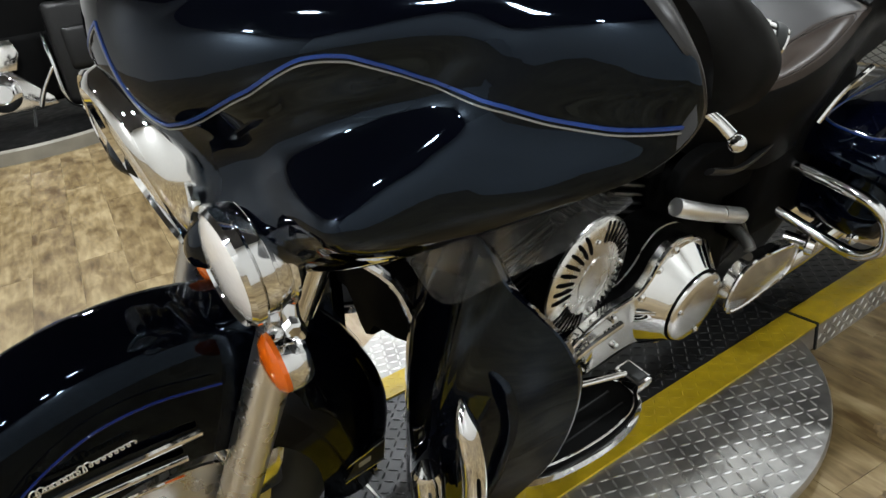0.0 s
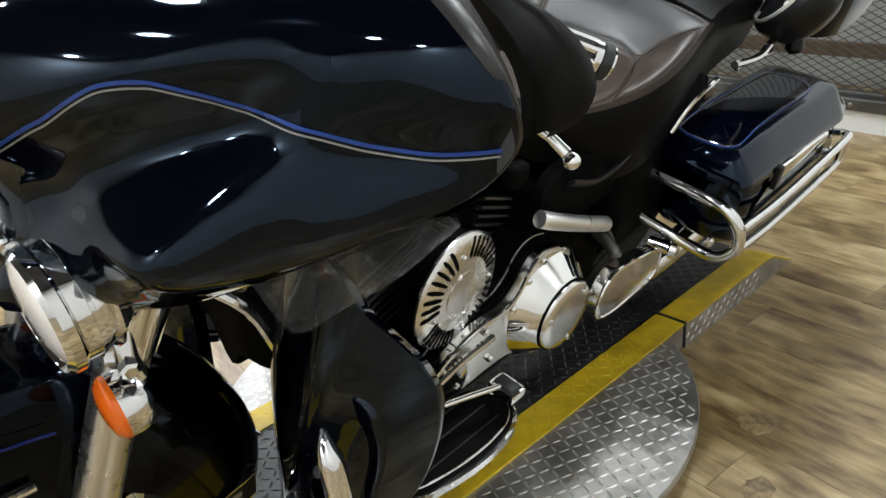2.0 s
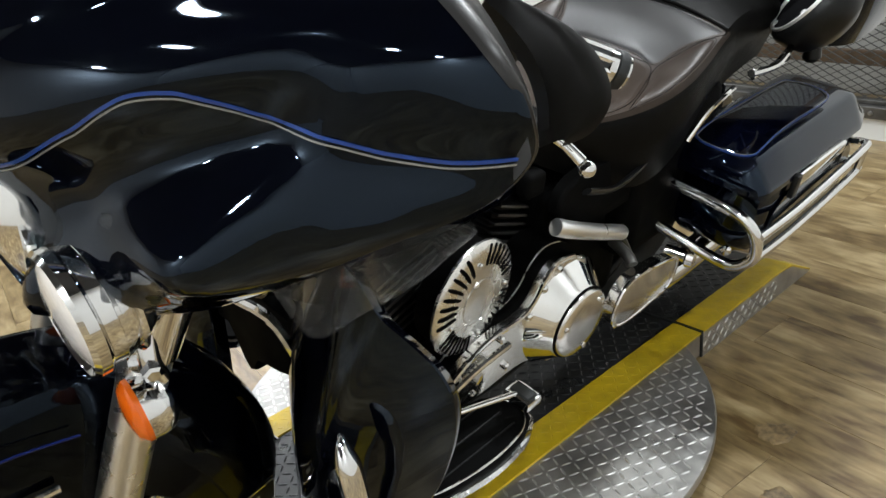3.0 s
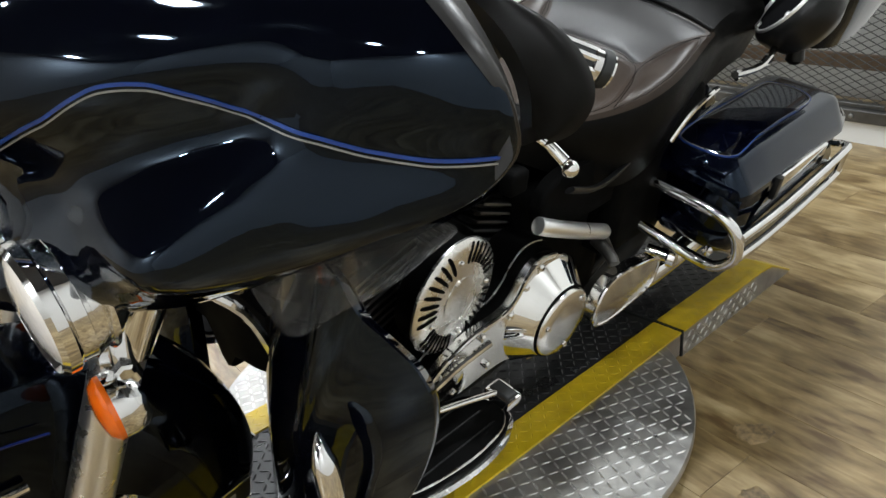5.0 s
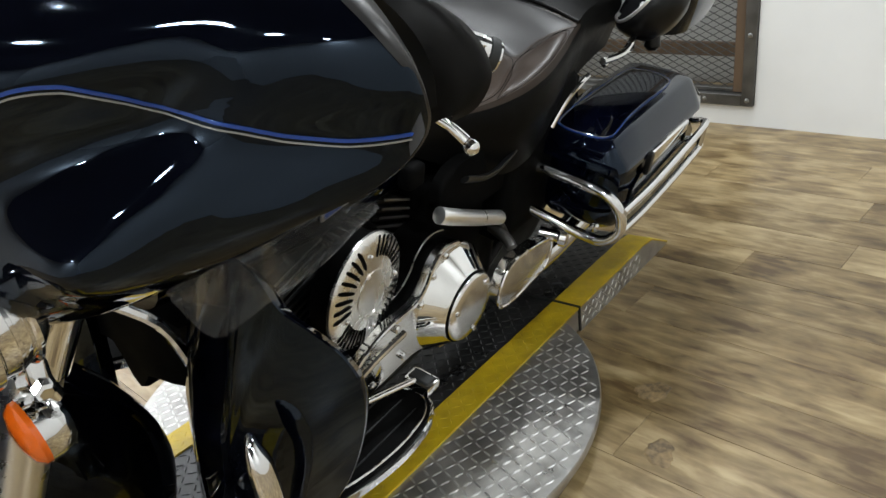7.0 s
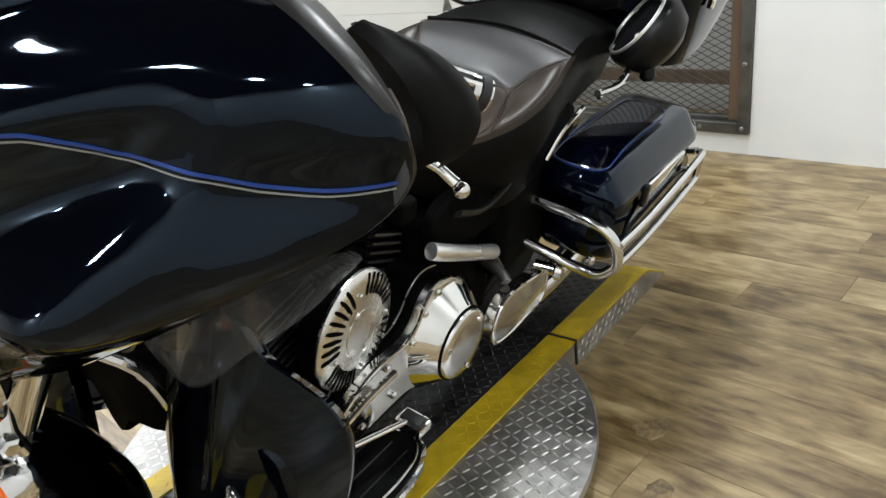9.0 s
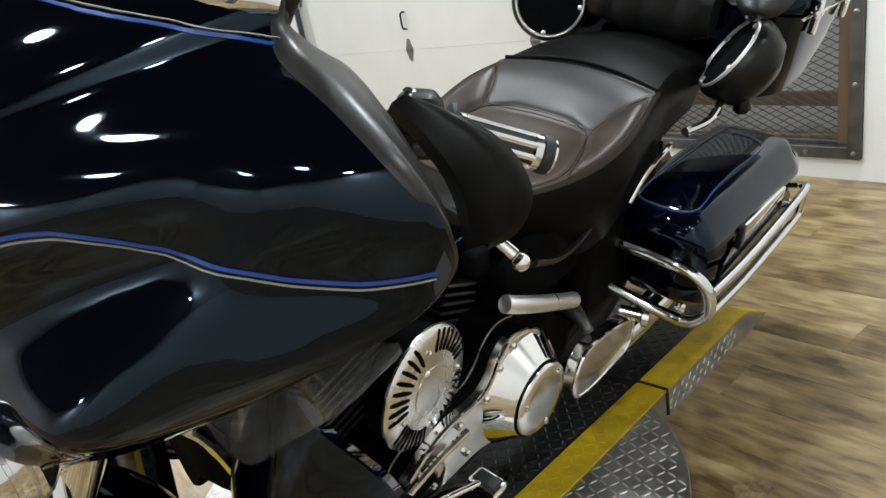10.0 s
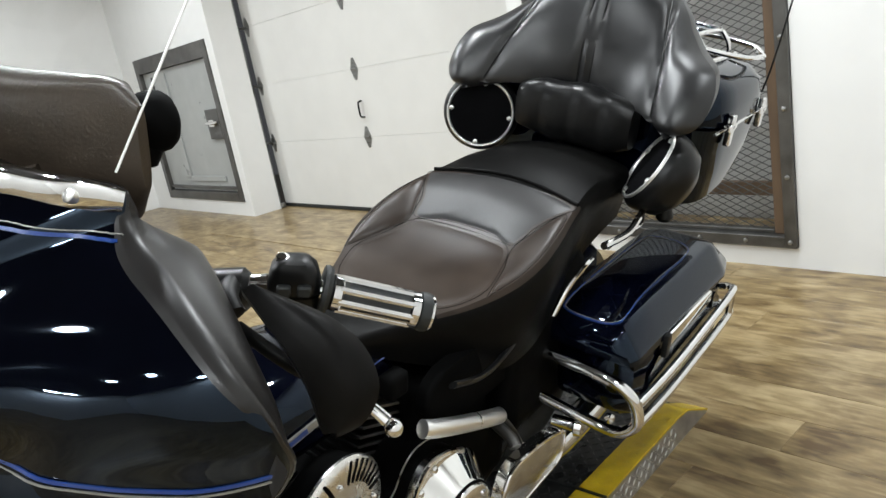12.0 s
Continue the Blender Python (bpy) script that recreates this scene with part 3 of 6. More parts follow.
lamp("headlight", (0, 0.092, 0.902), (0, -0.97, -0.24), 0.092, 0.05, "round chrome headlight")
fork_part("headlight_trim", lathe([(0.022, 0.108), (0.016, 0.112), (0.002, 0.113), (-0.014, 0.110), (-0.024, 0.103), (-0.027, 0.098), (-0.02, 0.094)], (0, 0.104, 0.905), (0, 0.97, 0.24), 56), DOME, label="bright chrome headlight surround")
for s in (1, -1):
    c, ax = Vector((0.170 * s, 0.103, 0.868)), Vector((0.0, -1, -0.06))
    sh = lamp("passing_lamp", c, ax, 0.064, 0.085, "round chrome passing lamp")
    for h in (-0.026, -0.044):
        fork_part("lamp_band", lathe([(h - 0.004, 0.060), (h - 0.002, 0.0635), (h + 0.002, 0.0645), (h + 0.004, 0.062)], c, ax, 40), CHROME, sh)
    fork_part("lamp_bracket", tube([c + Vector((0, 0.075, -0.015)), (0.15 * s, 0.185, 0.81), (0.12 * s, 0.19, 0.77)], 0.016, 5, 10), CHROME, sh, "chrome lamp bracket")
    c, ax = Vector((0.156, 0.150, 0.678) if s > 0 else (-0.090, 0.170, 0.655)), Vector((-0.10 * s, -1, -0.10))
    t_ = fork_part("turn_signal", lathe([(0.0, 0.041), (-0.012, 0.0415), (-0.026, 0.038), (-0.034, 0.030), (-0.037, 0.001)], c, ax, 36), CHROME, label="chrome bullet turn signal")
    fork_part("amber_lens", lathe([(-0.002, 0.0405), (0.006, 0.040), (0.014, 0.032), (0.018, 0.016), (0.019, 0.001)], c, ax, 36), AMBER, t_, "orange turn signal lens")
    fork_part("signal_stem", tube([c + Vector((0, 0.03, 0.03)), (0.148 * s, 0.175, 0.735), (0.125 * s, 0.185, 0.775)], 0.013, 5, 10), CHROME, t_)
    fork_part("signal_bolt", lathe([(0, 0.012), (0.01, 0.012), (0.013, 0.008)], (0.160 * s, 0.17, 0.735), (s, -0.2, 0), 6), CHROME, t_)
fork_part("fork_bridge", box((-0.13, 0.14, 0.755), (0.13, 0.21, 0.80), 0.018, 3), CHROME, label="chrome fork bridge cover")
# fork legs
for s in (1, -1):
    top, bot = Vector((0.115 * s, 0.188, 0.72)), Vector((0.112 * s, 0.062, 0.325))
    leg = fork_part("fork_leg", tube([bot, bot.lerp(top, 0.5), top], lambda t: 0.030 if t < 0.9 else 0.031, 6, 20), SATIN, label="bare aluminium fork leg")
    fork_part("fork_cover", tube([top, top + Vector((0, 0.07, 0.16))], 0.036, 3, 20), CHROME, leg, "chrome upper fork cover")
    fork_part("clamp", tube([(0.09 * s, 0.19, 0.735), (0.145 * s, 0.172, 0.735)], 0.02, 3, 12), CHROME, leg)
    fork_part("axle_cap", lathe([(0, 0.03), (0.03, 0.03), (0.04, 0.02), (0.042, 0.001)], (0.115 * s, -0.005, 0.325), (s, 0, 0), 20), CHROME, leg)

    if s > 0:
        sb = part("fork_bracket", box((0.098, 0.058, 0.478), (0.122, 0.086, 0.508), 0.005, 2, m=Matrix.Translation((0, 0.072, 0.493)) @ Matrix.Rotation(radians(-24), 4, "X") @ Matrix.Translation((0, -0.072, -0.493))), MATTE, leg, "black clip on the fork leg")
        part("bracket_bolt", tube([(0.110, 0.076, 0.468), (0.114, 0.084, 0.440), (0.116, 0.092, 0.424)], 0.0085, 3, 10), CHROME, sb, "chrome bracket bolt")

# front wheel
wheel = fork_part("front_wheel", tube([(0.0, 0.205 * math.cos(a), 0.31 + 0.205 * math.sin(a)) for a in [k * math.pi / 12 for k in range(24)]], 0.020, 3, 8, True, up=(1, 0, 0)), SATIN, label="cast front wheel")
fork_part("tyre", tube([(0.0, 0.262 * math.cos(a), 0.31 + 0.262 * math.sin(a)) for a in [k * math.pi / 12 for k in range(24)]], 0.064, 3, 14, True, up=(1, 0, 0)), RUBBER, wheel, "black road tyre")
for k in range(9):
    a = k * 2 * math.pi / 9
    fork_part("spoke", tube([(0, 0.04 * math.cos(a), 0.31 + 0.04 * math.sin(a)), (0, 0.20 * math.cos(a), 0.31 + 0.20 * math.sin(a))], 0.011, 2, 8), SATIN, wheel)
for s in (1, -1):
    fork_part("brake_disc", lathe([(-0.0025, 0.09), (-0.0025, 0.147), (0.0025, 0.147), (0.0025, 0.09)], (0.075 * s, 0, 0.31), (1, 0, 0), 44), SATIN, wheel, "steel brake disc")
    fork_part("brake_caliper", box((0.062 * s - 0.02, 0.10, 0.30), (0.062 * s + 0.02, 0.17, 0.40), 0.012), CAST, label="four-piston brake caliper")
fork_part("hub", lathe([(-0.06, 0.035), (-0.05, 0.05), (0.05, 0.05), (0.06, 0.035)], (0, 0, 0.31), (1, 0, 0), 24), CAST, wheel)


def front_fender():
    a0, a1, n = radians(-28), radians(205), 44
    rings = []
    for i in range(n + 1):
        t = i / n
        a = a0 + (a1 - a0) * t      # from low behind the wheel, over the top, to the front
        R = 0.378 + 0.04 * max(0, 1 - t / 0.3) ** 1.5 + 0.006 * math.sin(math.pi * t)
        half = 0.096 - 0.03 * max(0.0, (t - 0.85) / 0.15) ** 2
        skirt = 0.15 + 0.03 * math.sin(math.pi * min(1, t * 1.2))
        ring = []
        for j in range(25):
            f = -1 + 2 * j / 24
            th = abs(f) * math.pi / 2
            x = half * math.sin(th) ** 0.85
            dr = 0.075 * (1 - math.cos(th)) ** 1.3 + (skirt - 0.063) * max(0.0, abs(f) - 0.35) / 0.65 * abs(f)
            r = R - dr
            ring.append(Vector((math.copysign(x, f), r * math.cos(a), 0.31 + r * math.sin(a))))
        rings.append(ring)
    bm = loft(rings, closed_ring=False)
    bmesh.ops.solidify(bm, geom=bm.faces[:], thickness=0.004)
    f = fork_part("front_fender", bm, PAINT, label="glossy black front fender")
    return f, rings


fender, FR = front_fender()

# lower fairings (leg shields): outline u, w, v
SHIELD = [(0.125, 0.10, 0.40), (0.118, 0.25, 0.40), (0.120, 0.45, 0.40), (0.138, 0.58, 0.40), (0.163, 0.66, 0.40), (0.198, 0.735, 0.40), (0.245, 0.782, 0.405), (0.285, 0.770, 0.41), (0.315, 0.725, 0.42),
          (0.36, 0.705, 0.43), (0.405, 0.68, 0.44), (0.432, 0.635, 0.445), (0.434, 0.56, 0.445), (0.415, 0.46, 0.44), (0.375, 0.35, 0.43), (0.32, 0.22, 0.42), (0.26, 0.12, 0.41), (0.19, 0.08, 0.40)]
for s in (1, -1):
    C = curve([(u * s, v, w) for u, w, v in SHIELD], 5, True)
    mid = Vector((0.245 * s, 0.41, 0.42))
    rings = [[q + Vector((0, 0.030, 0)) - (q - mid) * 0.08 for q in C], [q + Vector((0, 0.004, 0)) - (q - mid) * 0.001 for q in C]]
    for k in range(11):
        f = 1 - k / 11
        rings.append([mid + (q - mid) * f + Vector((0, -0.045 * (1 - f ** 2.1), 0)) for q in C])
    lf = part("lower_fairing", loft(rings, caps=True), PAINT, bike, "glossy black lower leg shield")
    g = part("engine_guard", tube(sx([(0.318, 0.352, 0.566), (0.330, 0.345, 0.552), (0.348, 0.342, 0.525), (0.369, 0.338, 0.465), (0.366, 0.343, 0.37), (0.31, 0.375, 0.22), (0.06, 0.46, 0.12)], s), lambda t: 0.0018 + 0.0162 * min(1.0, t / 0.30) ** 0.85, 6, 16), CHROME, bike, "chrome tubular engine guard")
    part("guard_slot", tube(sx([(0.3520, 0.3385, 0.538), (0.3640, 0.3362, 0.515), (0.3853, 0.3322, 0.460), (0.3838, 0.3366, 0.385)], s), 0.0036, 5, 8), MATTE, g)
    p = part("highway_peg", lathe([(0, 0.020), (0.012, 0.026), (0.10, 0.026), (0.110, 0.021), (0.112, 0.020), (0.112, 0.001)], (0.266 * s, 0.342, 0.258), (0, -0.06, 1), 10), CHROME, bike, "chrome highway foot peg")
    for k in range(4):
        a = k * math.pi / 2 - 0.5
        o = Vector((0.266 * s + 0.0255 * math.cos(a), 0.341 + 0.0255 * math.sin(a), 0.262))
        part("peg_rib", tube([o, o + Vector((0, -0.0050, 0.082))], 0.0026, 2, 6), RUBBER, p)

# engine and frame core
core = part("engine_block", box((-0.16, 0.60, 0.16), (0.14, 1.02, 0.42), 0.03, 3), MATTE, bike, "black engine crankcase")
for v0, tilt in ((0.70, -18), (0.93, 22)):
    m = Matrix.Translation((0.0, v0, 0.42)) @ Matrix.Rotation(radians(-tilt), 4, "X")
    cyl = part("cylinder", box((-0.085, -0.07, 0), (0.085, 0.07, 0.17), 0.02, 2, m=m), BLACK, bike, "black finned engine cylinder")
    for k in range(8):
        part("cooling_fin", box((-0.105, -0.085, 0.02 + k * 0.019), (0.105, 0.085, 0.026 + k * 0.019), 0.002, 1, m=m), BLACK, cyl)
        part("fin_edge", box((0.1045, -0.082, 0.0205 + k * 0.019), (0.1062, 0.082, 0.0255 + k * 0.019), m=m), GALV, cyl, "bright machined fin edge", smooth=False)
    part("rocker_cover", box((-0.08, -0.075, 0.175), (0.08, 0.075, 0.235), 0.022, 3, m=m), CHROME, cyl, "chrome rocker cover")
part("frame_tube", tube([(0.10, 0.45, 0.62), (0.11, 0.58, 0.30), (0.12, 0.8, 0.14), (0.12, 1.2, 0.16), (0.12, 1.5, 0.3)], 0.017, 6, 10), BLACK, bike)
housing = part("regulator_housing", slab([(-0.18, 0.440), (-0.09, 0.462), (-0.064, 0.430), (-0.055, 0.394), (-0.036, 0.379), (-0.016, 0.391), (-0.010, 0.428), (0.02, 0.440), (0.06, 0.442), (0.098, 0.460), (0.10, 0.58), (-0.18, 0.58)], (0, 0.46, 0), (1, 0, 0), (0, 0, 1), 0.04, 0.006, 2), MATTE, bike, "black regulator housing behind the front wheel")
part("housing_strip", tube([(-0.045, 0.430, 0.512), (0.010, 0.430, 0.490)], 0.005, 2, 8), CHROME, housing, "bright metal strip")
part("housing_strip", tube([(0.022, 0.430, 0.485), (0.060, 0.430, 0.468)], 0.005, 2, 8), CHROME, housing, "bright metal strip")
part("frame_tube", tube([(-0.10, 0.45, 0.62), (-0.11, 0.58, 0.30), (-0.12, 0.8, 0.14), (-0.12, 1.2, 0.16), (-0.12, 1.5, 0.3)], 0.017, 6, 10), BLACK, bike)
part("rear_frame", box((-0.15, 1.0, 0.2), (0.15, 1.35, 0.6), 0.04, 3), MATTE, bike, "black frame and battery box")


# fuel tank
def tank():
    rings = []
    for i in range(13):
        t = i / 12
        v = 0.40 + 0.58 * t
        half = 0.150 * math.sin(math.pi * (0.16 + 0.64 * t)) ** 0.6
        top = 0.735 + 0.05 * math.sin(math.pi * (0.25 + 0.55 * t)) - 0.055 * t ** 2
        bot = 0.60 - 0.02 * t
        rings.append([Vector((x, v, z)) for x, z in ellipse(half, (top - bot) / 2, 28, 0, (top + bot) / 2, 2.6)])
    t = part("fuel_tank", loft(rings), PAINT_BLUE, bike, "blue-black fuel tank")
    for s in (1, -1):
        C = curve([(0.1155 * s, 0.895, 0.690), (0.1125 * s, 0.925, 0.690), (0.1085 * s, 0.955, 0.688)], 5)
        part("pinstripe", ribbon(C, [Vector((0.85 * s, 0, 0.5))] * len(C), 0.0022, 0.004), BLUE, t, "blue pinstripe")


tank()


# seat: rider's bucket and passenger's step
SEATROWS = [  # v, half width, height at the middle, height at the shoulder, bottom
    (0.83, 0.080, 0.770, 0.752, 0.715), (0.92, 0.102, 0.768, 0.754, 0.700), (1.02, 0.137, 0.757, 0.750, 0.650), (1.12, 0.189, 0.747, 0.758, 0.605),
    (1.20, 0.229, 0.750, 0.782, 0.58), (1.28, 0.244, 0.768, 0.808, 0.59), (1.36, 0.238, 0.806, 0.834, 0.615), (1.42, 0.225, 0.842, 0.848, 0.635), (1.48, 0.212, 0.867, 0.858, 0.66),
    (1.54, 0.200, 0.886, 0.868, 0.68), (1.60, 0.194, 0.897, 0.874, 0.70), (1.70, 0.189, 0.900, 0.872, 0.72), (1.79, 0.184, 0.895, 0.868, 0.73)]
FLAT = 0.93   # share of the half width that the top takes


def seat_row(v):
    """Half width and heights of the seat at v, by a smooth curve through its rows."""
    R = SEATROWS
    v = min(max(v, R[0][0]), R[-1][0] - 1e-6)
    i = next(n for n in range(len(R) - 1) if v <= R[n + 1][0])
    a, b, c, d = R[max(i - 1, 0)], R[i], R[i + 1], R[min(i + 2, len(R) - 1)]
    h = c[0] - b[0]
    t = (v - b[0]) / h
    out = []
    for n in range(1, 5):
        m0, m1 = (c[n] - a[n]) / (c[0] - a[0]) * h, (d[n] - b[n]) / (d[0] - b[0]) * h
        out.append((2 * t ** 3 - 3 * t * t + 1) * b[n] + (t ** 3 - 2 * t * t + t) * m0 + (3 * t * t - 2 * t ** 3) * c[n] + (t ** 3 - t * t) * m1)
    return out


def seat():
    rings = []
    for i in range(49):
        v = 0.83 + (1.79 - 0.83) * i / 48
        half, mid, sh, bot = seat_row(v)
        ring = []
        for j in range(41):          # over the top from the left skirt to the right
            a = -1 + 2 * j / 40
            b = abs(a)
            if b < 0.6:
                x, z = half * FLAT * b / 0.6, mid + (sh - mid) * (b / 0.6) ** 2
            else:
                u = (b - 0.6) / 0.4
                x = half * (FLAT + (1 - FLAT) * math.sin(u * math.pi) ** 0.7) if u < 0.5 else half * (1.0 - 0.12 * (u - 0.5) / 0.5)
                z = sh - (sh - bot) * u ** 1.4
            ring.append(Vector((math.copysign(x, -a), v, z)))
        rings.append(ring)
    o = part("seat", loft(rings), LEATHER, bike, "brown-black leather two-up seat with worn panels")
    o.data.materials.append(LEATHER_GREY)
    # Upward faces take the lighter leather; the skirt's shade is put into darker leather.
    for f in o.data.polygons:
        if f.normal.z > 0.45 and 1.05 < f.center.y < 1.50:
            f.material_index = 1
    return o


SEAT = seat()
SEAT.location.x = 0.012


# hard luggage
def saddlebag(s):
    def ring(v, inn, z0, z1, out):
        return [Vector((x * s, v, z)) for x, z in ((inn, z0 + 0.03), (inn + 0.04, z0), (out - 0.05, z0), (out - 0.015, z0 + 0.02), (out, z0 + 0.06), (out + 0.003, (z0 + z1) / 2), (out, z1 - 0.012), (out - 0.006, z1), (inn, z1))]
    body = part("saddlebag", loft([ring(1.452, 0.20, 0.42, 0.535, 0.365), ring(1.462, 0.185, 0.39, 0.545, 0.395), ring(1.50, 0.18, 0.36, 0.55, 0.408), ring(1.7, 0.18, 0.33, 0.555, 0.412), ring(1.95, 0.18, 0.32, 0.56, 0.412), ring(2.02, 0.18, 0.33, 0.56, 0.40), ring(2.035, 0.2, 0.36, 0.555, 0.38)]), PAINT_BLUE, bike, "blue-black hard saddlebag")
    rings = []

    def lid_row(t):
        v = 1.398 + 0.662 * t
        f0, f1 = max(0, 0.045 - t) / 0.045, max(0, t - 0.88) / 0.12
        top = 0.640 + 0.006 * t - 0.022 * max(0.0, 1 - t / 0.22) ** 1.6 - 0.022 * f0 ** 2 - 0.03 * f1 ** 1.5
        o = 0.421 - 0.012 * f0 ** 2 - 0.02 * f1
        return v, top, o

    for i in range(45):
        v, top, o = lid_row(i / 44)
        low = 0.562
        rings.append([Vector((x * s, v, z)) for x, z in ((0.175, low), (0.175, top - 0.02), (0.19, top - 0.004), (0.23, top + 0.003), (0.31, top + 0.003), (o - 0.058, top - 0.001), (o - 0.048, top - 0.004), (o - 0.040, top - 0.011), (o - 0.008, low + 0.020), (o - 0.002, low + 0.011), (o, low), (o - 0.01, low - 0.002))])
    lid = part("lid", loft(rings), PAINT_BLUE, body, "glossy lid with blue pinstripe")
    loop = []
    for x, t in ((0.215, 0.72), (0.215, 0.3), (0.218, 0.09), (0.235, 0.048), (0.28, 0.040), (0.330, 0.046), (0.354, 0.075), (0.356, 0.13), (0.350, 0.25), (0.348, 0.45), (0.348, 0.66), (0.335, 0.76), (0.29, 0.80), (0.24, 0.79)):
        v, top, o = lid_row(t)
        loop.append((x * s, v, top + 0.0015))
    C = curve(loop, 6, True)
    C.append(C[0])
    part("pinstripe", ribbon(C, [Vector((0.12 * s, 0, 1))] * len(C), 0.0024, 0.0035), BLUE, lid, "blue pinstripe")
    C2 = [c + (c - Vector((0.295 * s, 1.70, c.z))).normalized() * -0.0045 for c in C]
    part("pinstripe", ribbon(C2, [Vector((0.12 * s, 0, 1))] * len(C2), 0.0012, 0.0035), SILVER, lid, "silver pinstripe")
    side = slab([(1.50, 0.39), (1.54, 0.375), (1.93, 0.365), (1.99, 0.40), (1.98, 0.50), (1.94, 0.53), (1.55, 0.52), (1.51, 0.49)], (0.4135 * s, 0, 0), (0, 1, 0), (0, 0, 1), 0.004 * s, 0.0)
    part("side_panel", side, PAINT_BLUE, body)
    x0, x1 = sorted((0.417 * s, 0.432 * s))
    part("latch", box((x0, 1.575, 0.540), (x1, 1.85, 0.574), 0.006), CHROME, body, "chrome latch bar")
    part("latch_hook", box((x0, 1.555, 0.515), (x1, 1.58, 0.572), 0.005), BLACK, body)
    part("hinge", box((min(0.2 * s, 0.23 * s), 1.418, 0.57), (max(0.2 * s, 0.23 * s), 1.428, 0.60), 0.003), BLACK, body)
    guard = part("saddlebag_guard", tube(sx([(0.13, 1.37, 0.535), (0.24, 1.385, 0.528), (0.36, 1.395, 0.518), (0.415, 1.40, 0.495), (0.437, 1.405, 0.455), (0.435, 1.41, 0.415), (0.40, 1.41, 0.382), (0.34, 1.405, 0.382), (0.20, 1.38, 0.415)], s), 0.0135, 6, 12), CHROME, bike, "chrome saddlebag guard")
    part("guard_rail", tube(sx([(0.437, 1.405, 0.478), (0.447, 1.6, 0.490), (0.447, 1.97, 0.515), (0.43, 2.03, 0.512), (0.40, 2.045, 0.50)], s), 0.0105, 6, 10), CHROME, guard)
    part("guard_rail", tube(sx([(0.437, 1.41, 0.415), (0.446, 1.6, 0.422), (0.446, 1.99, 0.442), (0.42, 2.04, 0.442), (0.40, 2.045, 0.45)], s), 0.0105, 6, 10), CHROME, guard)
    part("guard_clip", tube(sx([(0.445, 2.0, 0.44), (0.445, 2.0, 0.512)], s), 0.009, 2, 8), CHROME, guard)
    part("guard_bolt", lathe([(0, 0.012), (0.008, 0.012), (0.011, 0.006)], (0.38 * s, 1.398, 0.42), (0, -1, 0), 12), CHROME, guard)
    return lid


for s in (1, -1):
    saddlebag(s)


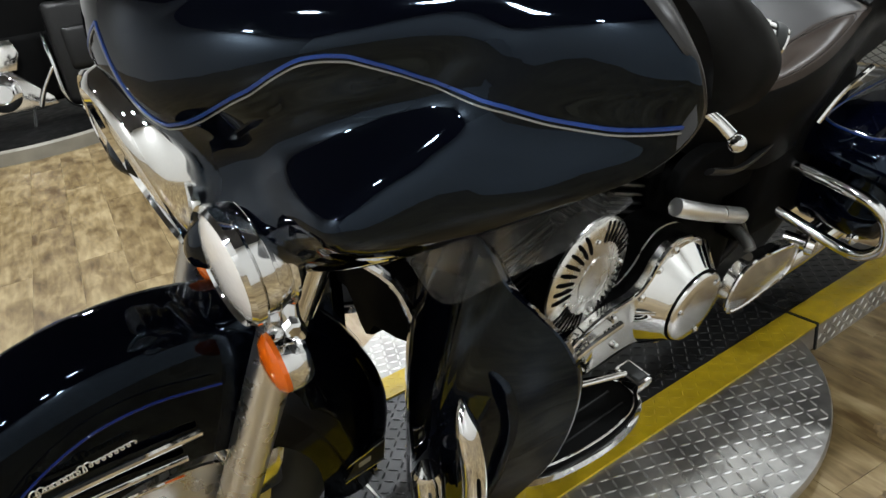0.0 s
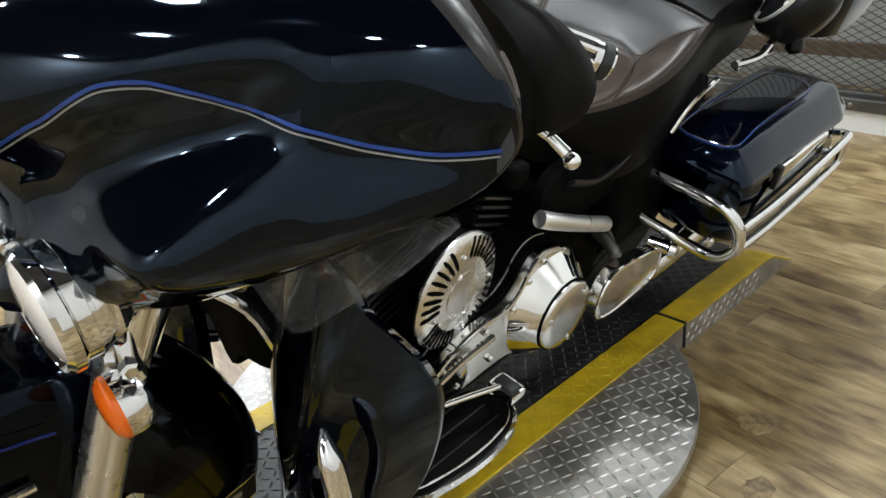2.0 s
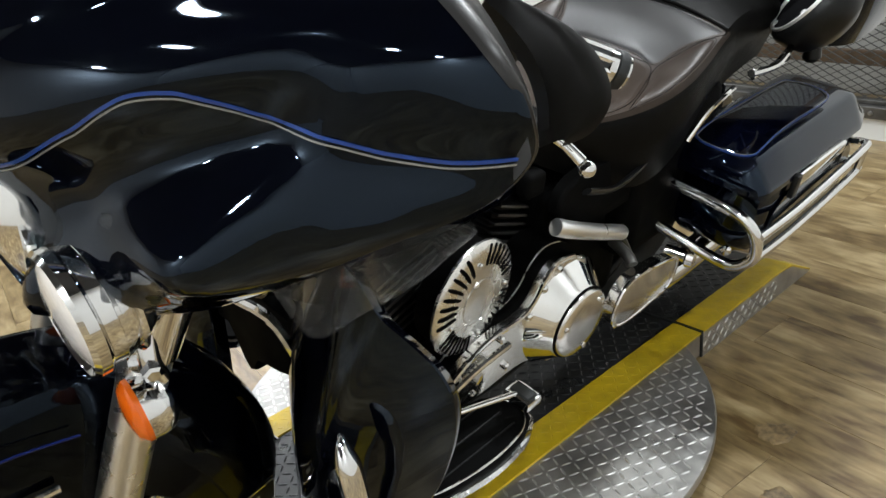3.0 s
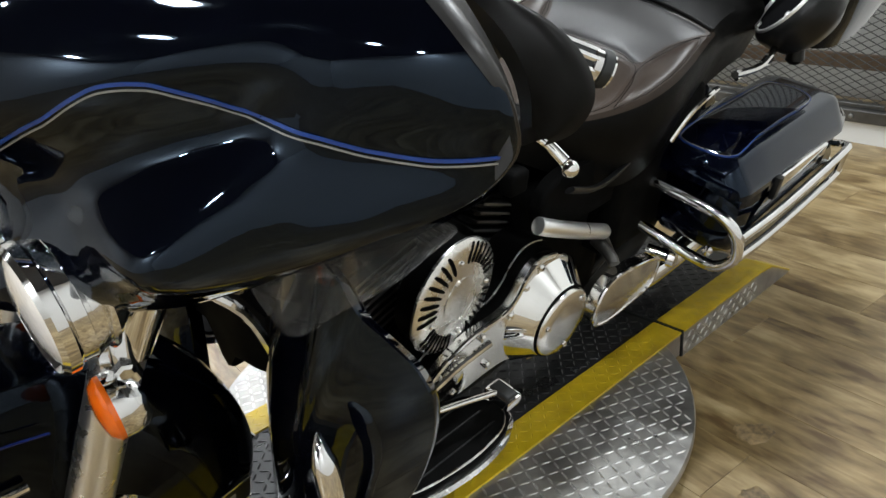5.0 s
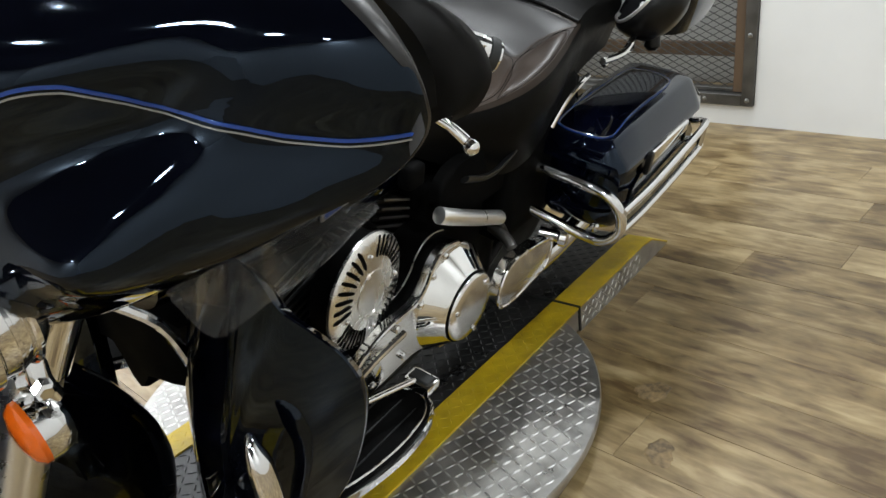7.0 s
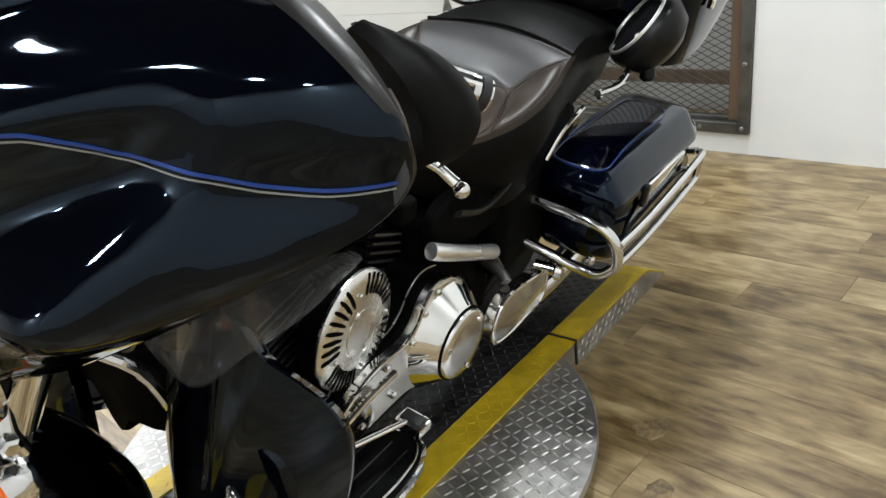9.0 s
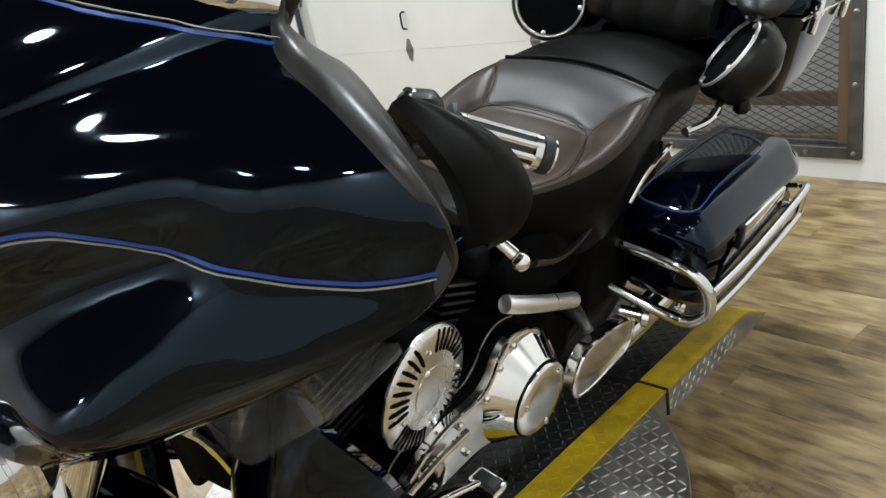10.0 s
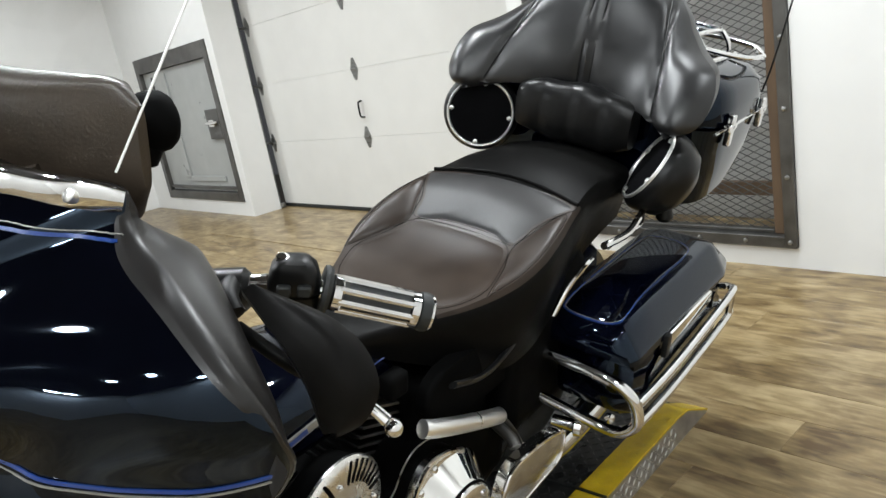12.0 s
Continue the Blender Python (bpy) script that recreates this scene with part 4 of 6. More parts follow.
def tour_pack():
    V0 = 2.085
    rings = []
    for z, gx, gy in ((0.768, 0.315, 0.205), (0.780, 0.338, 0.226), (0.86, 0.350, 0.236), (0.93, 0.352, 0.238), (0.985, 0.356, 0.242)):
        rings.append([Vector((x, y, z + (0.10 * max(0.0, y - 1.85) + 0.7 * max(0.0, y - 2.14)) * (0.985 - z) / 0.21)) for x, y in ellipse(gx, gy, 64, 0, V0, 5)])
    t = part("tour_pack", loft(rings), PAINT_BLUE, bike, "blue-black rear luggage trunk")
    rings = []
    for z, gx, gy in ((0.991, 0.358, 0.243), (1.03, 0.357, 0.242), (1.075, 0.345, 0.234), (1.105, 0.31, 0.212), (1.118, 0.24, 0.168), (1.121, 0.12, 0.080)):
        rings.append([Vector((x, y, z)) for x, y in ellipse(gx, gy, 64, 0, V0, 4.5)])
    part("lid", loft(rings), PAINT_BLUE, t, "glossy trunk lid")
    for s in (1, -1):
        for v in (1.95, 2.21):
            x0, x1 = sorted((0.355 * s, 0.372 * s))
            l = part("latch", box((x0, v - 0.012, 0.945), (x1, v + 0.012, 1.025), 0.005), CHROME, t, "chrome trunk latch")
            part("latch_tab", box((x0, v - 0.03, 0.985), (x1, v + 0.03, 1.003), 0.004), CHROME, l)
        part("edge_trim", tube([(0.352 * s, 1.87, 0.985), (0.357 * s, 2.0, 0.988), (0.357 * s, 2.24, 0.988)], 0.004, 4, 8), CHROME, t, "thin chrome trim line")
        c = Vector((0.252 * s, 1.755, 0.918 - 0.012 * s))
        ax = Vector((0.46, -0.88, 0.12) if s < 0 else (-0.76, -0.42, 0.50)).normalized()
        pod = part("speaker_pod", lathe([(-0.10, 0.055), (-0.075, 0.090), (-0.04, 0.104), (-0.016, 0.1065), (-0.004, 0.102), (0.004, 0.094), (0.004, 0.08)], c, ax, 44), BLACK, t, "black rear speaker pod")
        part("speaker_ring", lathe([(0.002, 0.0940), (0.008, 0.0938), (0.0105, 0.0925), (0.0115, 0.0902), (0.0105, 0.0880), (0.008, 0.0865), (0.003, 0.0860)], c, ax, 48), RINGMETAL, pod, "chrome speaker ring")
        part("speaker_grille", lathe([(0.004, 0.0870), (0.006, 0.05), (0.007, 0.001)], c, ax, 36), GRILLE, pod, "black speaker cloth")
        e1 = ax.orthogonal().normalized()
        e2 = ax.cross(e1)
        for k in range(4):
            a = math.pi / 4 + k * math.pi / 2
            part("ring_tab", lathe([(0.004, 0.0065), (0.011, 0.0065), (0.0125, 0.004)], c + (e1 * math.cos(a) + e2 * math.sin(a)) * 0.081, ax, 10), RINGMETAL, pod)

    # backrest: one padded shell, its lower corners stuffed and wrapped forward
    def front(x, tt):
        m = abs(x)
        wrap = (0.10 * m + 2.1 * m * m if m < 0.235 else 0.1395 + 0.55 * (m - 0.235)) * (1 - tt) ** 1.15
        groove = 0.008 * math.exp(-((m - 0.018) / 0.006) ** 2) + 0.012 * math.exp(-((m - (0.240 - 0.075 * tt)) / 0.009) ** 2)
        lobe = 0.030 * math.exp(-((m - 0.305) / 0.05) ** 2) * max(0.0, 1 - tt * 1.5)
        return 1.825 + 0.06 * tt - wrap + groove - lobe - 0.010 * math.cos(math.pi * min(1, m / 0.22))

    def puff(tt):
        return 0.040 * (1 - math.sin(math.pi * (0.04 + 0.92 * tt)) ** 0.5)

    tab = [(0, 0.295), (0.06, 0.335), (0.16, 0.358), (0.30, 0.358), (0.42, 0.335), (0.52, 0.285), (0.65, 0.240), (0.8, 0.20), (0.92, 0.15), (1.0, 0.09)]
    TAB = curve([(p, q, 0) for p, q in tab], 6)
    rings = []
    for i in range(41):
        tt = i / 40
        half = next(p.y + (q.y - p.y) * (tt - p.x) / (q.x - p.x) for p, q in zip(TAB, TAB[1:]) if tt <= q.x + 1e-6)
        ring = []
        for k in range(71):
            x = half * math.sin(math.pi / 2 * (-1 + 2 * k / 70))
            edge = 0.060 * (abs(x) / half) ** 7
            drop = 0.035 * max(0.0, 1 - tt / 0.4) * max(0.0, (abs(x) - 0.2) / 0.15)
            ring.append(Vector((x, front(x, tt) + edge + puff(tt), 1.025 + 0.285 * tt - drop)))
        for k in range(30, -1, -1):
            x = half * math.sin(math.pi / 2 * (-1 + 2 * k / 30)) * 0.985
            drop = 0.035 * max(0.0, 1 - tt / 0.4) * max(0.0, (abs(x) - 0.2) / 0.15)
            ring.append(Vector((x, front(x, tt) + 0.105 - puff(tt), 1.025 + 0.285 * tt - drop)))
        rings.append(ring)
    low, high = rings[0], rings[-1]
    shut = []
    for ring in (low, high):
        shut.append([Vector((p.x, front(p.x, 0.0 if ring is low else 1.0) + 0.060, p.z + (-0.006 if ring is low else 0.006))) for p in ring])
    rings = [shut[0]] + rings + [shut[1]]
    b = part("backrest", loft(rings, caps=False), LEATHER_GLOSS, t, "black leather wraparound passenger backrest")
    for s in (1, -1):
        for xx in (0.018, 0.240):
            pts = []
            for k in range(13):
                q = 0.05 + 0.07 * k
                x = (xx - (0.075 * q if xx > 0.1 else 0)) * s
                drop = 0.035 * max(0.0, 1 - q / 0.4) * max(0.0, (abs(x) - 0.2) / 0.15)
                pts.append((x, front(x, q) - 0.0015 + puff(q), 1.025 + 0.285 * q - drop))
            part("piping", tube(pts, 0.0022, 3, 6), BLACK, b)
    rings = []
    for i in range(25):
        x = -0.150 + 0.330 * i / 24
        k = math.sin(math.pi * (0.06 + 0.88 * i / 24)) ** 0.22
        crease = 0.002 * math.sin(x * 75 + 1) + 0.0010 * math.sin(x * 150)
        rings.append([Vector((x, y - 0.5 * x * x, z)) for y, z in ellipse(0.044 * k, 0.080 * k, 28, 1.806 + crease, 0.975 + 0.003 * math.sin(x * 45), 2.8)])
    part("lumbar_pad", loft(rings), PADLEATHER, t, "black leather lower back pad, creased")
    # luggage rack
    def rail(pts, r, par):
        return part("rack_bar", tube(pts, r, 6, 10), CHROME, par)
    rack = part("luggage_rack", tube([(-0.20, 1.97, 1.178), (-0.10, 1.95, 1.196), (0.0, 1.945, 1.202), (0.10, 1.95, 1.196), (0.20, 1.97, 1.178)], 0.008, 6, 10), CHROME, t, "chrome luggage rack")
    for s in (1, -1):
        part("rack_wing", tube([(0.18 * s, 1.965, 1.184), (0.25 * s, 1.99, 1.160), (0.315 * s, 2.07, 1.142), (0.335 * s, 2.16, 1.134), (0.318 * s, 2.24, 1.132), (0.25 * s, 2.30, 1.145), (0.0, 2.31, 1.155)], 0.0125, 6, 12, flat=0.55, up=(0, 0, 1)), CHROME, rack, "flat chrome side wing")
        rail([(0.20 * s, 1.975, 1.180), (0.215 * s, 2.08, 1.188), (0.21 * s, 2.20, 1.180), (0.20 * s, 2.30, 1.150)], 0.0065, rack)
        rail([(0.07 * s, 1.95, 1.200), (0.075 * s, 2.10, 1.200), (0.07 * s, 2.308, 1.155)], 0.006, rack)
        for v in (2.02, 2.21):
            rail([(0.215 * s, v, 1.180), (0.24 * s, v, 1.145), (0.245 * s, v, 1.095)], 0.0065, rack)
        rail([(0.245 * s, 1.98, 1.118), (0.255 * s, 2.10, 1.122), (0.245 * s, 2.26, 1.118)], 0.0075, rack)
    for v in (2.03, 2.12, 2.21):
        rail([(-0.212, v, 1.183), (0, v, 1.199), (0.212, v, 1.183)], 0.0055, rack)
    part("antenna", tube([(0.345, 2.25, 1.03), (0.355, 2.27, 1.20), (0.37, 2.31, 1.95)], 0.0028, 3, 6), BLACK, t, "thin black whip antenna")
    return t


TRUNK = tour_pack()
TRUNK.matrix_basis = Matrix.Translation((0, 1.75, 0.8)) @ Matrix.Rotation(radians(3.5), 4, "Y") @ Matrix.Translation((0, -1.75, -0.8))


# ---- seat details ----
def seat_top(u, v):
    half, mid, sh, bot = seat_row(v)
    b = min(0.6, abs(u) / half / FLAT * 0.6)
    return mid + (sh - mid) * (b / 0.6) ** 2


def seat_patch(name, outline, lift, mat, label, soft):
    """A stuffed panel that follows the seat's top: outline in (u, v), seen from above."""
    C = curve([(a, b, 0) for a, b in outline], 6, True)
    cx = sum(c.x for c in C) / len(C)
    cy = sum(c.y for c in C) / len(C)
    rings = []
    for k in range(13):
        f = 1 - k / 12
        h = lift * (1 - f ** soft) - 0.002 * f ** 16
        rings.append([Vector((cx + (c.x - cx) * f, cy + (c.y - cy) * f, 0)) for c in C])
        for q in rings[-1]:
            q.z = seat_top(q.x, q.y) + h
    bm = loft(rings, caps=False)
    bmesh.ops.remove_doubles(bm, verts=bm.verts, dist=1e-5)
    o = part(name, bm, mat, SEAT, label)
    loop = [Vector((c.x, c.y, seat_top(c.x, c.y) + 0.0002)) for c in C]
    part("seam", tube(loop, 0.0007, 1, 6, True), MATTE, o)
    return o


seat_patch("centre_insert", [(-0.198, 1.472), (-0.10, 1.492), (0.0, 1.498), (0.10, 1.492), (0.198, 1.472), (0.192, 1.435), (0.156, 1.375), (0.135, 1.322), (0.07, 1.342), (0.0, 1.348), (-0.07, 1.342), (-0.135, 1.322), (-0.156, 1.375), (-0.192, 1.435)], 0.005, LEATHER_PALE, "grey leather lumbar insert", 5)
for s in (1, -1):
    seat_patch("side_bolster", [(0.140 * s, 1.310), (0.160 * s, 1.365), (0.188 * s, 1.424), (0.202 * s, 1.428), (0.214 * s, 1.38), (0.222 * s, 1.30), (0.214 * s, 1.22), (0.196 * s, 1.165), (0.190 * s, 1.150), (0.178 * s, 1.190), (0.162 * s, 1.248)], 0.009, LEATHER_GREY, "worn brown-grey leather side bolster", 3.0)
seat_patch("seat_panel", [(-0.085, 1.035), (0.0, 1.022), (0.085, 1.035), (0.135, 1.075), (0.164, 1.125), (0.174, 1.175), (0.158, 1.240), (0.130, 1.312), (0.07, 1.333), (0.0, 1.339), (-0.07, 1.333), (-0.130, 1.312), (-0.158, 1.240), (-0.174, 1.175), (-0.164, 1.125), (-0.135, 1.075)], 0.0035, LEATHER_GREY, "worn charcoal leather rider panel", 8)
# rear rim of the rider's seat
pts = [(u, 1.508 - 0.7 * u * u, seat_top(u, 1.508 - 0.7 * u * u) + 0.002) for u in [-0.20 + 0.40 * k / 14 for k in range(15)]]
part("seat_welt", tube(pts, 0.005, 2, 8), LEATHER, SEAT, "raised welt before the passenger seat")

# ---- left-side machinery ----
def fan():
    c = Vector((0.205, 0.728, 0.526))
    f = part("cooling_fan", lathe([(-0.06, 0.085), (-0.05, 0.100), (-0.006, 0.103), (-0.006, 0.06), (-0.03, 0.001)], c, (1, 0, 0), 48), MATTE, bike, "round engine cooling fan with slotted steel cover")
    part("fan_cover", lathe([(-0.008, 0.108), (-0.006, 0.1115), (-0.001, 0.1120), (0.004, 0.108), (0.0085, 0.094), (0.0105, 0.066), (0.0115, 0.050), (0.0118, 0.0475), (0.0098, 0.0465), (0.0098, 0.0445), (0.0120, 0.0435), (0.0135, 0.030), (0.0140, 0.001)], c, (1, 0, 0), 60), FANSTEEL, f, "pale steel slotted cover")
    me = {}

    def slot(a, wd, r0, r1, bend):
        """A slot: a raised black bar, the opening's dark put into its colour, from r0 to r1, leaning sideways towards
        the rim, on the cover's slope.
        """
        key = (wd, r0, r1, bend)
        if key not in me:
            rings = []
            for k in range(6):
                q = k / 5
                r = r0 + (r1 - r0) * q
                x = 0.0104 - 0.0065 * max(0.0, (r - 0.066) / 0.044) ** 2.2
                w = wd * (0.75 + 0.25 * q) / 2 * (0.55 if k in (0, 5) else 1.0)
                off = bend * q * q
                rings.append([Vector((x - 0.004, r, off - w)), Vector((x + 0.0016, r, off - w)), Vector((x + 0.0016, r, off + w)), Vector((x - 0.004, r, off + w))])
            o = part("vent_slot", loft(rings), MATTE, f, smooth=False)
            me[key] = o.data
        else:
            o = new("vent_slot", me[key])
            o.parent = f
        o.matrix_basis = Matrix.Translation(c) @ Matrix.Rotation(a, 4, "X")

    for a0, a1, n, wd, r0, bend in ((108, 180, 8, 0.0080, 0.064, 0.003), (16, 78, 8, 0.0044, 0.070, -0.009), (-66, -14, 7, 0.0046, 0.074, -0.007), (-158, -104, 8, 0.0044, 0.070, 0.009)):
        for k in range(n):
            slot(radians(a0 + (a1 - a0) * k / (n - 1)), wd, r0, 0.1065, bend)
    for a in (-2, 94, -170, -84):
        q = c + Vector((0.009, 0.078 * math.cos(radians(a)), 0.078 * math.sin(radians(a))))
        part("screw", lathe([(0, 0.005), (0.004, 0.005), (0.006, 0.0025)], q, (1, 0, 0), 10), CHROME, f)
    return f


FAN = fan()
FAN.matrix_basis = Matrix.Translation((0.205, 0.735, 0.522)) @ Matrix.Rotation(radians(6), 4, "Z") @ Matrix.Scale(1.02, 4) @ Matrix.Translation((-0.205, -0.728, -0.526))


def primary():
    out = [(0.640, 0.345), (0.660, 0.380), (0.712, 0.413), (0.770, 0.430), (0.850, 0.432), (0.886, 0.456), (0.908, 0.492), (0.940, 0.515), (0.985, 0.513), (1.035, 0.488), (1.068, 0.440), (1.078, 0.37), (1.060, 0.290), (1.01, 0.245), (0.955, 0.250), (0.912, 0.285), (0.850, 0.302), (0.73, 0.296), (0.665, 0.312)]
    C = curve([(a, b, 0) for a, b in out], 5, True)
    out = [(c.x, c.y) for c in C]
    p = part("primary_cover", slab(out, (0.213, 0, 0), (0, 1, 0), (0, 0, 1), 0.020, 0.008, 3), COVER, bike, "buffed aluminium primary drive cover")
    # raised rim on the cover and the thin bright edge of the case behind it
    n = len(C)
    top = [Vector((0.233, c.x, c.y)) for c in C[5:n * 17 // 38]]
    part("cover_rim", tube(top, 0.0055, 1, 8), CHROME, p, "bright raised rim")
    mid = Vector((0, 0.90, 0.36))
    back = [Vector((0.192, q.y, q.z)) + (Vector((0, q.y, q.z)) - mid).normalized() * 0.012 for q in top]
    part("case_edge", tube(back, 0.0016, 1, 6), SATIN, p, "thin bright edge of the inner case")
    part("gasket", slab([(mid.y + (a - mid.y) * 1.05, mid.z + (b - mid.z) * 1.05) for a, b in out], (0.12, 0, 0), (0, 1.0, 0), (0, 0, 1), 0.070), MATTE, p, "black inner case")
    # The metal side's dark reflection is put in as matte black.
    part("cover_side", slab([(mid.y + (a - mid.y) * 0.985, mid.z + (b - mid.z) * 0.985) for a, b in out], (0.185, 0, 0), (0, 1, 0), (0, 0, 1), 0.030), MATTE, p, "drive cover side, its dark reflection put in as black")
    c = Vector((0.226, 0.985, 0.375))
    part("clutch_dome", lathe([(0.0, 0.126), (0.004, 0.124), (0.046, 0.086), (0.052, 0.083), (0.055, 0.078)], c, (1, 0, 0.0), 64), DOME, p, "mirror-polished clutch dome")
    part("dome_groove", lathe([(0.0520, 0.0830), (0.0555, 0.0825), (0.0570, 0.0795), (0.0540, 0.0785)], c, (1, 0, 0), 56), MATTE, p, "dark joint round the derby cover")
    part("derby_cover", lathe([(0.053, 0.0798), (0.060, 0.0785), (0.064, 0.074), (0.0665, 0.052), (0.0675, 0.001)], c, (1, 0, 0), 56), COVER, p, "flat polished derby cover")
    for k in range(3):
        a = k * 2 * math.pi / 3 + 0.75
        part("bolt", lathe([(0.061, 0.0065), (0.069, 0.0065), (0.071, 0.003)], c + Vector((0, 0.064 * math.cos(a), 0.064 * math.sin(a))), (1, 0, 0), 10), CHROME, p)
    for v, w in ((0.685, 0.372), (0.790, 0.414), (0.868, 0.425), (0.905, 0.475), (0.945, 0.503), (0.815, 0.330), (0.720, 0.318)):
        part("bolt", lathe([(0, 0.0085), (0.008, 0.0085), (0.011, 0.005)], (0.232, v, w), (1, 0, 0), 10), CHROME, p)
    part("inspection_cover", slab(ellipse(0.030, 0.018, 28, 0, 0, 3), (0.232, 0.715, 0.350), (0, 0.99, 0.12), (0, -0.12, 0.99), 0.006, 0.002), COVER, p, "small oval inspection cover")


primary()


def floorboard(s):
    out = [(0.215, 0.50), (0.30, 0.47), (0.345, 0.52), (0.365, 0.62), (0.366, 0.70), (0.352, 0.765), (0.315, 0.80), (0.26, 0.79), (0.225, 0.72)]
    out = [(c.x, c.y) for c in curve([(a, b, 0) for a, b in out], 5, True)]
    if s < 0:
        out = [(-a, b) for a, b in reversed(out)]
    b = part("floorboard", slab(out, (0, 0, 0.262), (1, 0, 0), (0, 1, 0), 0.018, 0.004), CHROME, bike, "chrome-edged rider floorboard")
    cx, cy = 0.29 * s, 0.64
    pad = [(cx + (a - cx) * 0.9, cy + (q - cy) * 0.955) for a, q in out]
    m = part("rubber_pad", slab(pad, (0, 0, 0.2795), (1, 0, 0), (0, 1, 0), 0.008, 0.003), MATTE, b, "black rubber pad")
    for k in range(3):
        part("pad_rib", tube([((0.25 + 0.035 * k) * s, 0.54 + 0.01 * k, 0.288), ((0.25 + 0.035 * k) * s, 0.75, 0.2875)], 0.0016, 2, 6), BLACK, m)
    inset = [(cx + (a - cx) * 0.80, cy + (q - cy) * 0.90, 0.2885) for a, q in out]
    part("pad_trim", tube(inset[: int(len(inset) * 0.8)], 0.0022, 1, 6), CHROME, b)
    part("board_bracket", tube([(0.14 * s, 0.60, 0.24), (0.25 * s, 0.60, 0.252)], 0.012, 3, 10), BLACK, b)


for s in (1, -1):
    floorboard(s)
    out = [(1.098, 0.325), (1.105, 0.372), (1.14, 0.408), (1.24, 0.405), (1.335, 0.380), (1.352, 0.345), (1.335, 0.302), (1.25, 0.292), (1.18, 0.288), (1.12, 0.298)]
    out = [(c.x, c.y) for c in curve([(a, b, 0) for a, b in out], 4, True)]
    pb = part("passenger_board", slab(out, (0.268 * s, 0, 0), (0, 1, 0), (0, 0, 1), 0.030 * s, 0.010, 3), COVER, bike, "polished passenger footboard folded up")
    part("board_rim", tube([(0.296 * s, a, b) for a, b in out], 0.005, 1, 8, True), CHROME, pb)
    part("board_logo_plate", slab([(1.17, 0.33), (1.29, 0.335), (1.30, 0.37), (1.18, 0.368)], (0.293 * s, 0, -0.005), (0, 1, 0), (0, 0, 1), 0.004 * s), CAST, pb)
    part("board_bolt", lathe([(0, 0.016), (0.05, 0.016), (0.055, 0.024), (0.07, 0.022), (0.075, 0.01)], (0.24 * s, 1.40, 0.345), (s, 0.25, 0), 18), CHROME, pb)
    part("board_bracket", tube([(0.20 * s, 1.20, 0.44), (0.25 * s, 1.19, 0.43), (0.27 * s, 1.18, 0.42)], 0.013, 4, 10), STEEL, pb)
part("toe_shifter", tube([(0.258, 0.60, 0.352), (0.282, 0.69, 0.346), (0.305, 0.775, 0.338)], 0.0062, 5, 10), CHROME, bike, "chrome heel-and-toe shift lever")
peg = part("shifter_peg", box((0.280, 0.757, 0.318), (0.340, 0.800, 0.342), 0.008, 2), CHROME, bike, "chrome shifter peg with rubber pad")
part("peg_pad", box((0.286, 0.764, 0.338), (0.334, 0.793, 0.346), 0.003, 1), RUBBER, peg)
part("shifter_pivot", lathe([(-0.03, 0.03), (0.02, 0.03), (0.03, 0.02), (0.032, 0.001)], (0.255, 0.61, 0.345), (1, 0, 0), 24), CHROME, bike, "chrome shifter pivot cover")
part("shift_linkage", tube([(0.262, 0.63, 0.40), (0.262, 0.70, 0.418), (0.262, 0.78, 0.425)], 0.007, 4, 8), CHROME, bike, "chrome shift linkage")
# exhaust crossover under the seat
ex = part("exhaust_shield", tube([(0.228, 0.920, 0.606), (0.235, 0.950, 0.592), (0.237, 1.05, 0.545), (0.236, 1.14, 0.505), (0.230, 1.178, 0.486)], lambda t: 0.0172 - 0.05 * max(0.0, t - 0.9) - 0.9 * max(0.0, 0.012 - t), 12, 18), BRIGHT, bike, "bright chrome exhaust heat shield")
part("shield_clamp", tube([(0.2365, 1.07, 0.5365), (0.2365, 1.074, 0.5347)], 0.0177, 2, 18), CHROME, ex)
part("exhaust_strut", tube([(0.228, 1.165, 0.490), (0.222, 1.205, 0.455), (0.226, 1.245, 0.40), (0.232, 1.265, 0.36)], 0.0065, 4, 8), STEEL, bike, "dark exhaust bracket")
for s in (1, -1):
    part("muffler", tube([(0.17 * s, 1.42, 0.18), (0.21 * s, 1.55, 0.20), (0.22 * s, 2.15, 0.26)], 0.040, 6, 18), CHROME, bike, "long chrome muffler")
rw = part("rear_wheel", tube([(0.0, 1.61 + 0.2 * math.cos(a), 0.31 + 0.2 * math.sin(a)) for a in [k * math.pi / 12 for k in range(24)]], 0.022, 3, 8, True, up=(1, 0, 0)), SATIN, bike, "cast rear wheel")
part("tyre", tube([(0.0, 1.61 + 0.262 * math.cos(a), 0.31 + 0.262 * math.sin(a)) for a in [k * math.pi / 12 for k in range(24)]], 0.066, 3, 14, True, up=(1, 0, 0)), RUBBER, rw)
part("rear_fender", loft([[Vector((x, 1.61 + r * math.cos(a), 0.31 + r * math.sin(a))) for x, r in ((-0.12, 0.26), (-0.11, 0.37), (-0.06, 0.40), (0.06, 0.40), (0.11, 0.37), (0.12, 0.26))] for a in [radians(-20 + 200 * k / 24) for k in range(25)]], caps=True), PAINT_BLUE, bike, "blue-black rear fender")
